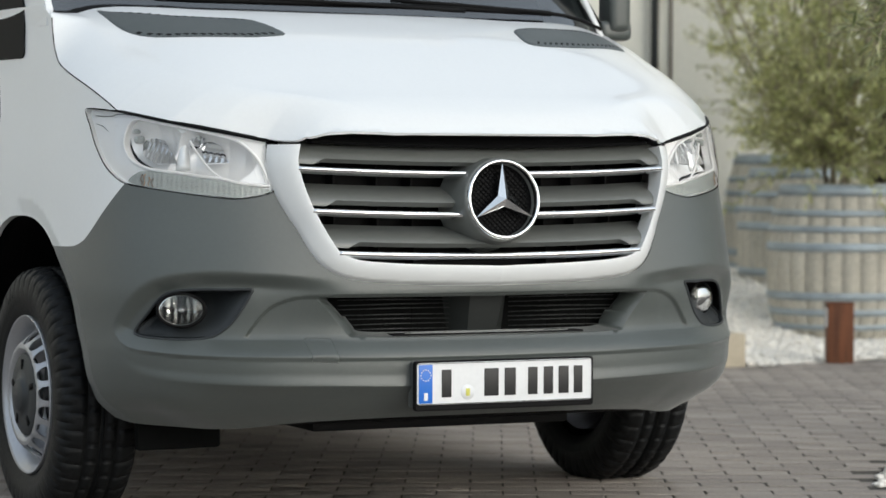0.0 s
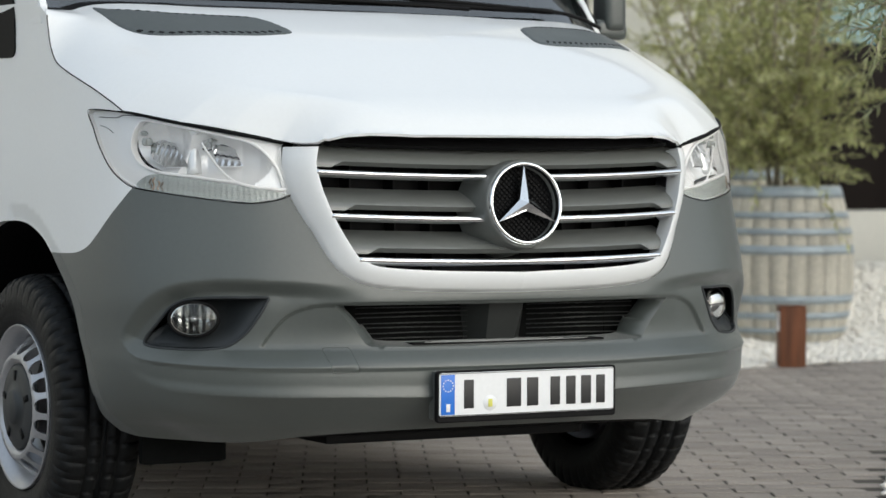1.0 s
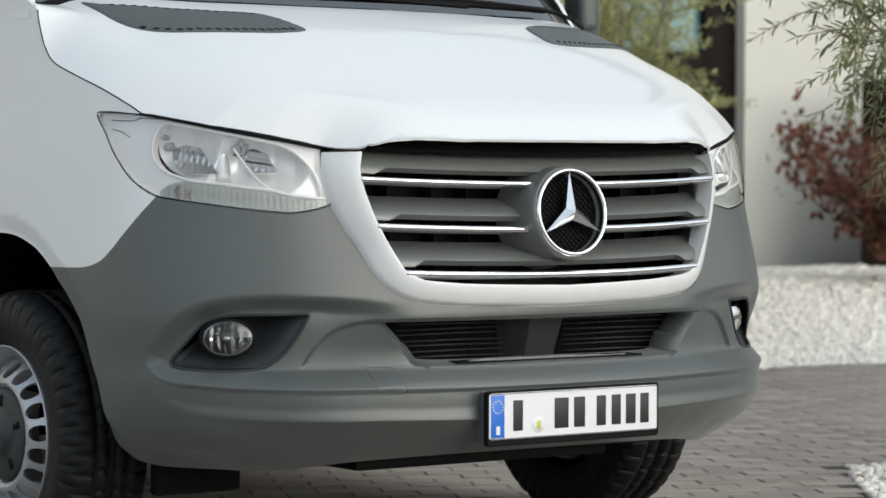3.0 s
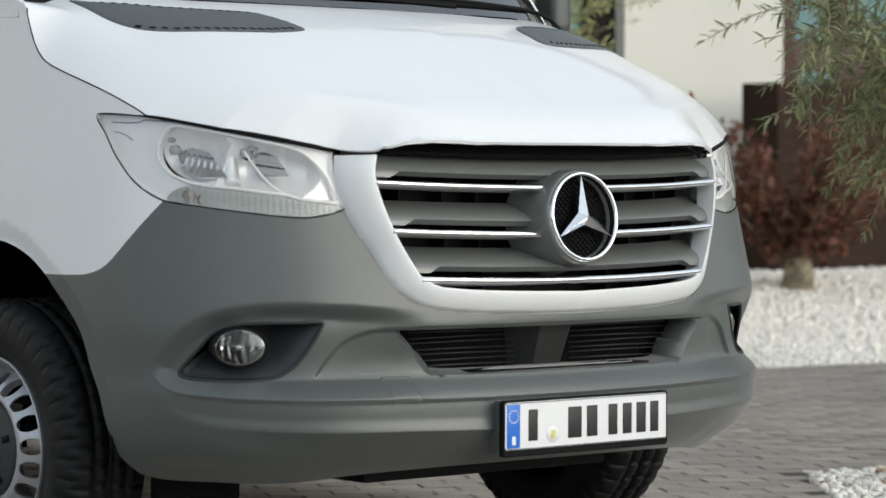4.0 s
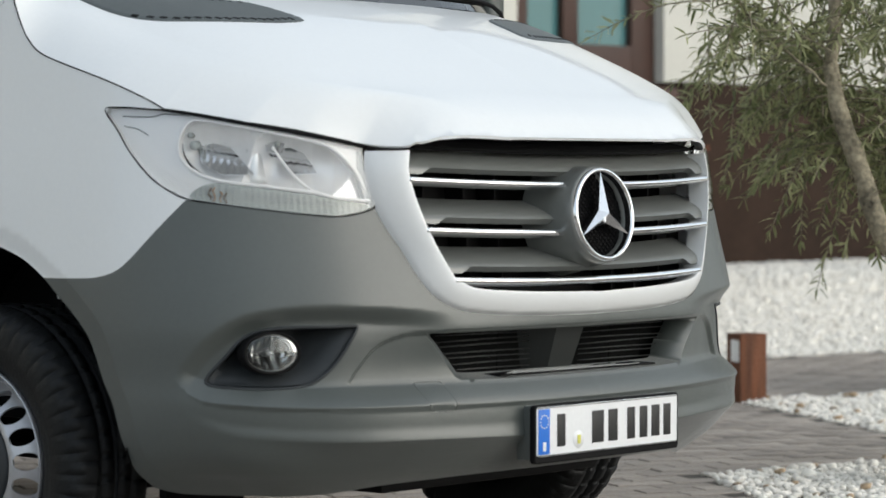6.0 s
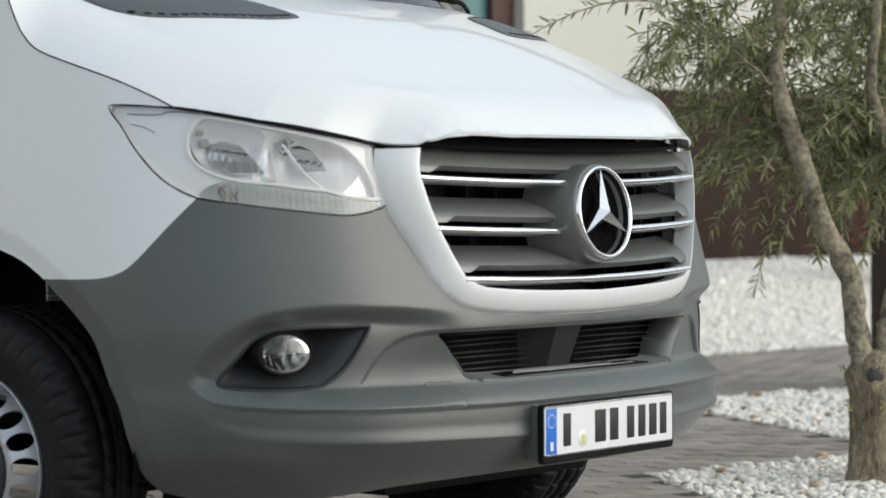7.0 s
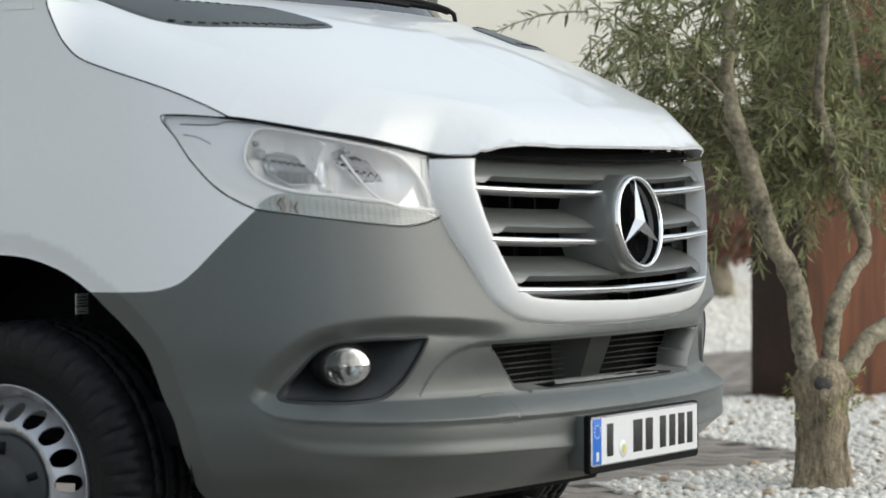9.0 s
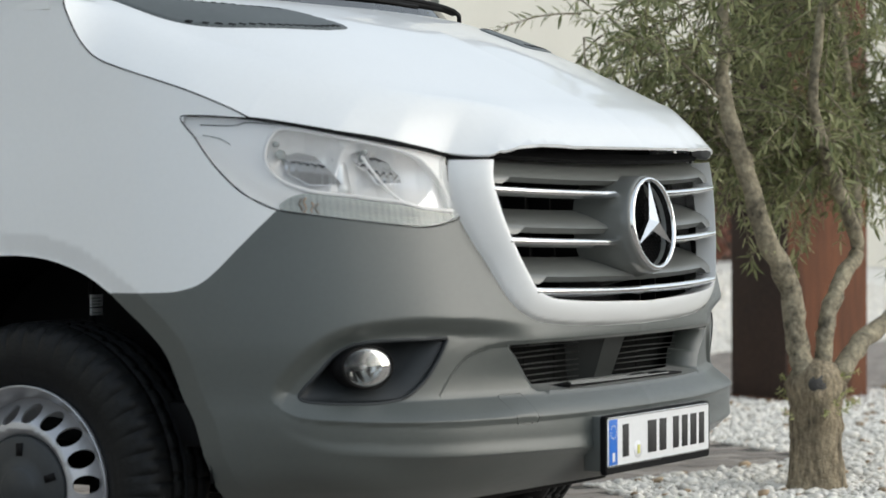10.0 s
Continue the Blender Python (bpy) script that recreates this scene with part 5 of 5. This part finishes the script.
# potted olive bushes
def olive_bush(x, y, z, spread, count, seed):
    global rng
    rng = np.random.default_rng(seed)
    b = thing("olive_bush", "leafy pale green olive bush in a barrel", "olive bush", "potted olive bushes")
    stems = []
    for i in range(7):
        a = 2 * math.pi * i / 7 + rng.uniform(-.3, .3)
        lean = rng.uniform(.10, .34)
        p = [np.array([.05 * math.cos(a), .05 * math.sin(a), 0]), np.array([lean * .35 * math.cos(a), lean * .35 * math.sin(a), .3]), np.array([lean * 1.1 * math.cos(a + .2), lean * 1.1 * math.sin(a + .2), .65]),
             np.array([lean * 1.7 * math.cos(a + .3), lean * 1.7 * math.sin(a + .3), 1.05])]
        q = spline(p, 0.06)
        stems.append(q)
        part("stem", tube(q, np.linspace(.014, .005, len(q)), 7), BARK, b)
    base = np.vstack(stems)
    n = count
    idx = rng.integers(0, len(base), n)
    starts = base[idx] + rng.normal(0, .05, (n, 3))
    starts[:, 2] = np.clip(starts[:, 2], .16, 2)
    grow = rng.normal(0, 1, (n, 3)) * np.array([1, 1, .55]) + np.array([0, 0, .6])
    lens = rng.uniform(.18, .46, n) * spread
    crown(b, starts, unit(grow), lens, .25, 11, .048, .24, OLIVE_PALE, BARK)
    b.matrix_basis = pose(x, y, z)


for k, (x, y, z, t) in enumerate(BARRELS):
    olive_bush(x, y, z + .745, (1.3, 1.1, 1.0)[k], (270, 200, 170)[k], 20 + k)

# olive tree near the van
SCAR = mat("healed_wood", (0.085, 0.08, 0.075), 0.8, vary=0.4, scale=40, bump=0.5, bump_scale=120)
tree = thing("olive_tree", "grey-barked olive tree with narrow silvery leaves", "olive tree")
TX, TY = 2.488, 0.68
rng = np.random.default_rng(3)
tz = float(lie(TX))
RINGS_H, RINGS_R = [-.05, 0, .03, .08, .14, .20, .25, .28, .31, .34, .37, .395, .41], [.104, .094, .085, .079, .077, .078, .077, .081, .084, .082, .076, .055, .02]
knots = [(rng.uniform(0, 2 * math.pi), rng.uniform(.26, .36), rng.uniform(.004, .012), rng.uniform(.014, .026)) for _ in range(16)] + [(rng.uniform(0, 2 * math.pi), rng.uniform(.04, .24), .010, .022) for _ in range(6)]
ha, aa = np.meshgrid(np.linspace(-.05, .41, 56), np.linspace(0, 2 * math.pi, 81)[:-1], indexing="ij")
rad = np.interp(ha, RINGS_H, RINGS_R)
twist = aa + .5 * np.sin(ha * 9)
rad = rad * (1 + .06 * np.sin(3 * aa + ha * 9) + .045 * np.abs(np.sin(5.5 * twist + 1.5 * np.sin(ha * 13))) + .03 * np.abs(np.sin(11 * twist - ha * 7)) + .014 * rng.normal(size=ha.shape))
for ka, kh, size, wide in knots:
    da = np.abs((aa - ka + math.pi) % (2 * math.pi) - math.pi) * .09
    rad += size * np.exp(-(da ** 2 + (ha - kh) ** 2) / wide ** 2)
tv = np.stack([TX + rad * np.cos(aa), TY + rad * np.sin(aa), tz + ha], 2).reshape(-1, 3)
tf = [(i * 80 + k, i * 80 + (k + 1) % 80, (i + 1) * 80 + (k + 1) % 80, (i + 1) * 80 + k) for i in range(55) for k in range(80)]
tf.append(tuple(55 * 80 + k for k in range(80)))
trunk = part("trunk", (tv, tf, True), TRUNK_BARK, tree, "knotty pollarded trunk")
scar = np.array([TX - .070, TY - .034, tz + .335])
toward = np.array([-.90, -.40, .15])
part("pruning_scar", tube([scar - toward * .02, scar + toward * .008, scar + toward * .016], [.034, .030, .012], 18), SCAR, trunk, "dark healed pruning scar")
BRANCHES = [
    ([(2.44, .70, .34), (2.46, .73, .43), (2.46, .76, .63), (2.36, .80, .81), (2.28, .83, 1.01), (2.20, .86, 1.22), (2.25, .89, 1.45), (2.34, .94, 1.75), (2.3, 1.0, 2.1)], .041, .014),
    ([(2.50, .66, .35), (2.52, .66, .51), (2.63, .66, .65), (2.77, .66, .75), (2.68, .66, .88), (2.56, .66, 1.03), (2.43, .66, 1.20), (2.40, .62, 1.5), (2.5, .55, 1.9)], .031, .011),
    ([(2.53, .62, .35), (2.66, .60, .46), (2.86, .58, .53), (3.02, .54, .66), (3.08, .50, .90), (3.02, .46, 1.2), (3.1, .42, 1.6)], .034, .011),
    ([(2.77, .66, .75), (2.86, .70, .90), (2.92, .74, 1.15), (2.95, .8, 1.5), (3.0, .9, 1.85)], .022, .009),
    ([(2.20, .86, 1.22), (2.02, .95, 1.36), (1.92, 1.02, 1.48), (1.82, 1.05, 1.60)], .0045, .003),
    ([(2.28, .83, 1.01), (2.36, .98, 1.16), (2.40, 1.15, 1.34), (2.30, 1.32, 1.50)], .009, .004),
    ([(2.40, .62, 1.5), (2.25, .45, 1.58), (2.1, .3, 1.6)], .012, .005)]
limb_pts = []
for pts, r0, r1 in BRANCHES:
    q = spline([(a, b, c + tz) for a, b, c in pts], 0.04)
    q = q + rng.normal(0, .003, q.shape)
    rr = np.linspace(r0, r1, len(q)) * (1 + .06 * np.sin(np.arange(len(q)) * 1.9) + rng.normal(0, .03, len(q)))
    part("limb", tube(q, rr, 14), BARK, tree)
    keep = q[:, 2] > 1.0
    limb_pts.append(q[keep])
limb_pts = np.vstack(limb_pts)
limb_pts = limb_pts[limb_pts[:, 0] > 2.10]
n = 240
right_side = limb_pts[limb_pts[:, 0] > 2.42]
starts = np.vstack([limb_pts[rng.integers(0, len(limb_pts), n)], right_side[rng.integers(0, len(right_side), 180)]])
n = len(starts)
starts = starts + rng.normal(0, .03, (n, 3))
ways = unit(rng.normal(0, 1, (n, 3)) * np.array([1, 1, .5]) + np.array([.1, .2, .05]))
# most twigs grow to the far side of the limbs
far = np.array([.75, .66, 0])
ahead = ways @ far
turn = (ahead < 0) & (rng.random(n) < .9)
ways[turn] -= 2 * ahead[turn][:, None] * far
starts += far * rng.uniform(.02, .16, (n, 1))
lens = rng.uniform(.22, .52, n)
# sprays over the yard
spray = np.array([(2.12, .90, 1.36), (2.02, .95, 1.42), (1.94, 1.0, 1.50), (1.90, .92, 1.60), (2.0, .85, 1.66), (2.15, .80, 1.62)]) + np.array([0, 0, tz])
m = 64
starts = np.vstack([starts, spray[rng.integers(0, 6, m)] + rng.normal(0, .05, (m, 3))])
ways = np.vstack([ways, unit(rng.normal(0, 1, (m, 3)) * np.array([1, 1, .5]) + np.array([-.15, -.1, .15]))])
lens = np.concatenate([lens, rng.uniform(.16, .34, m)])
# low sprays that hang from the limbs
hang = limb_pts[(limb_pts[:, 2] < 1.5) & (limb_pts[:, 0] > 2.3)]
m = 110
hs = hang[rng.integers(0, len(hang), m)] + far * rng.uniform(.05, .30, (m, 1)) + rng.normal(0, .04, (m, 3))
hw = unit(rng.normal(0, 1, (m, 3)) * np.array([.8, .8, .3]) + far * .5 + np.array([0, 0, -.42]))
starts, ways, lens = np.vstack([starts, hs]), np.vstack([ways, hw]), np.concatenate([lens, rng.uniform(.22, .48, m)])
crown(tree, starts, ways, lens, .62, 14, .050, .19, OLIVE, BARK)
# small shoots on the trunk
n = 26
a = rng.uniform(0, 2 * math.pi, n)
s0 = np.stack([TX + .09 * np.cos(a), TY + .09 * np.sin(a), tz + rng.uniform(.22, .36, n)], 1)
lines, pos, way, up, ln = twigs(s0, np.stack([np.cos(a), np.sin(a), .6 + 0 * a], 1), rng.uniform(.02, .05, n), .2, 20, .018)
v, f = leaf_mesh(pos, way, up, ln, ln * .4)
tagged(fast_mesh("foliage", v, f, OLIVE_PALE, tree), kind="stuff")


# dry red shrubs
def shrub(x, y, height, width, count, seed):
    global rng
    rng = np.random.default_rng(seed)
    z = float(bank(x, y))
    b = thing("dry_shrub", "shrub with dry red-brown leaves on white gravel", "shrub", "dry shrubs")
    part("stump", tube([(x, y, z - .06), (x + .01, y, z + .10), (x, y + .01, z + .22)], [.10, .085, .06], 12), BARK, b)
    lines = []
    for i in range(26):
        a, e = rng.uniform(0, 2 * math.pi), rng.uniform(.35, 1.3)
        p = np.array([x, y, z + .15])
        q = spline([p, p + np.array([math.cos(a) * width * .25 * e, math.sin(a) * width * .25 * e, height * .35]), p + np.array([math.cos(a + .3) * width * .5 * e, math.sin(a + .3) * width * .5 * e, height * rng.uniform(.45, .95)])], .05)
        lines.append(q)
    v, f = lines_mesh(lines, .008, .003)
    tagged(fast_mesh("stem", v, f, BARK, b), kind="stuff")
    base = np.vstack([l[3:] for l in lines])
    pos = base[rng.integers(0, len(base), count)] + rng.normal(0, .05, (count, 3))
    way = unit(rng.normal(0, 1, (count, 3)) + np.array([0, 0, -.2]))
    ln = rng.uniform(.035, .075, count)
    v, f = leaf_mesh(pos, way, unit(rng.normal(0, 1, (count, 3))), ln, ln * .62)
    fast_mesh("foliage", v, f, RED_LEAF, b)


shrub(7.0, 5.85, .86, 1.22, 3200, 5)
shrub(10.3, 4.9, .42, .5, 500, 6)

# ---- gravel ----
ICO = bmesh.new()
bmesh.ops.create_icosphere(ICO, subdivisions=1, radius=1)
ico_v = np.array([tuple(v.co) for v in ICO.verts])
ico_f = np.array([[v.index for v in f.verts] for f in ICO.faces])
ICO.free()


def stones(name, poly, height, per_m2, size, label, clip, seed, material=GRAVEL):
    r = np.random.default_rng(seed)
    lo, hi = np.maximum(poly.min(0), clip[0]), np.minimum(poly.max(0), clip[1])
    n = int((hi[0] - lo[0]) * (hi[1] - lo[1]) * per_m2)
    p = r.uniform(lo, hi, (n, 2))
    d = edge_distance(p, poly)
    p = p[inside(p, poly) & (d > size * .2)]
    n = len(p)
    s = size * np.exp(r.normal(0, .28, n))
    shape = np.stack([r.uniform(.75, 1.3, n), r.uniform(.65, 1.0, n), r.uniform(.38, .66, n)], 1) * s[:, None] * .5
    v = ico_v[None] * (1 + r.uniform(-.2, .2, (n, len(ico_v), 1)))
    v = v * shape[:, None, :]
    a, t = r.uniform(0, 2 * math.pi, n), r.normal(0, .35, n)
    ca, sa_, ct, st = np.cos(a)[:, None], np.sin(a)[:, None], np.cos(t)[:, None], np.sin(t)[:, None]
    y2, z2 = v[..., 1] * ct - v[..., 2] * st, v[..., 1] * st + v[..., 2] * ct
    x3, y3 = v[..., 0] * ca - y2 * sa_, v[..., 0] * sa_ + y2 * ca
    z0 = height(p[:, 0], p[:, 1]) + shape[:, 2] * r.uniform(0, .8, n)
    v = np.stack([x3 + p[:, :1], y3 + p[:, 1:], z2 + z0[:, None]], -1).reshape(-1, 3)
    f = (np.arange(n)[:, None, None] * len(ico_v) + ico_f[None]).reshape(-1, 3)
    ob = fast_mesh(name, v, f, material, None, True)
    return tagged(ob, label, "gravel", kind="stuff")


stones("white_gravel", BED_FRONT, lambda x, y: lie(x) - .002, 3100, .026, "loose white marble pebbles in a planting bed", ((1.3, -0.4), (7.6, 3.0)), 11)
stones("white_gravel", BED_BACK, lambda x, y: bank(x, y), 1600, .030, "white marble gravel bank before the building", ((3.3, 2.8), (12.5, 7.4)), 12)

BROWN_STONE = mat("brown_pebble", (0.42, 0.31, 0.20), 0.75, vary=0.2, scale=9, bump=0.2, bump_scale=120, island=0.35)
stones("brown_gravel", BED_FRONT, lambda x, y: lie(x) + .005, 40, .028, "scattered brown pebbles among the white ones", ((1.3, -0.4), (7.6, 3.0)), 13, BROWN_STONE)

# ---- paving ----
paving = tagged(new("paving"), "grey concrete block paving laid in running bond", "paving", kind="structure")
LX, LY = .2, .1


def block(seed):
    r = np.random.default_rng(seed)
    a, b = LX / 2 - .0022, LY / 2 - .0055
    j = lambda: r.uniform(-.0008, .0008)
    v, f = [], []
    for h, i in ((-.012, 0), (-.002, 0), (0, .003)):
        v += [(-a + i + j(), -b + i + j(), h), (a - i + j(), -b + i + j(), h), (a - i + j(), b - i + j(), h), (-a + i + j(), b - i + j(), h)]
    for k in (0, 4):
        f += [(k + i, k + (i + 1) % 4, k + 4 + (i + 1) % 4, k + 4 + i) for i in range(4)]
    f.append((8, 9, 10, 11))
    return np.array(v), f


blocks = [block(s) for s in range(6)]
meshes = []
for v, f in blocks:
    me = bpy.data.meshes.new("paver")
    me.from_pydata(v.tolist(), [], f)
    me.materials.append(PAVER)
    meshes.append(me)
rng = np.random.default_rng(9)
cells = []
for j in range(-130, 90):
    for i in range(-70, 60):
        u, w = (i + (.5 if j % 2 else 0)) * LX, j * LY
        x, y = UX * u + VX * w
        if -9.0 < x < 11.5 and -9.0 < y < 7.6:
            cells.append((x, y))
cells = np.array(cells)
free = ~(inside(cells, BED_FRONT) | inside(cells, BED_BACK) | ((cells[:, 0] > 1.2) & (cells[:, 0] < 3.48) & (cells[:, 1] > 4.46) & (cells[:, 1] < 4.75)))
free &= ~((cells[:, 0] < 3.4) & (cells[:, 1] > 5.2)) & ~((cells[:, 0] > 8) & (cells[:, 1] > 4.5))
cells = cells[free]
near = (cells[:, 0] > 0.3) & (cells[:, 0] < 2.9) & (cells[:, 1] > 0.2) & (cells[:, 1] < 4.0)
score = np.where(near, np.hypot(cells[:, 0] - 1.3, cells[:, 1] - 0.9), 99)
order = np.argsort(score)
single, rest = order[:290], order[290:]
tilt = rng.normal(0, .22, (len(cells), 2))
dz = rng.normal(0, .0006, len(cells))
for k in single:
    ob = new("paver", meshes[k % 6])
    ob.matrix_basis = pose(cells[k, 0], cells[k, 1], float(lie(cells[k, 0])) + dz[k], tilt[k, 0], tilt[k, 1], ANGLE)
    ob.parent = paving
bv, bf, count = [], [], 0
R2 = np.array([[UX[0], VX[0]], [UX[1], VX[1]]])
faces6 = np.array(blocks[0][1])
for s in range(6):
    ids = rest[rest % 6 == s]
    v = blocks[s][0]
    xy = v[:, :2] @ R2.T
    P = np.concatenate([cells[ids][:, None, :] + xy[None], (lie(cells[ids][:, 0]) + dz[ids])[:, None, None] + (v[:, 2] + v[:, 0] * 0)[None, :, None] + (v[None, :, 0] * tilt[ids, :1] + v[None, :, 1] * tilt[ids, 1:])[..., None] * .012], -1)
    bv.append(P.reshape(-1, 3))
    bf.append((np.arange(len(ids))[:, None, None] * 12 + faces6[None]).reshape(-1, 4) + count)
    count += len(ids) * 12
rest_ob = fast_mesh("paver_field", np.vstack(bv), np.vstack(bf), PAVER, paving)
tagged(rest_ob, kind="stuff")
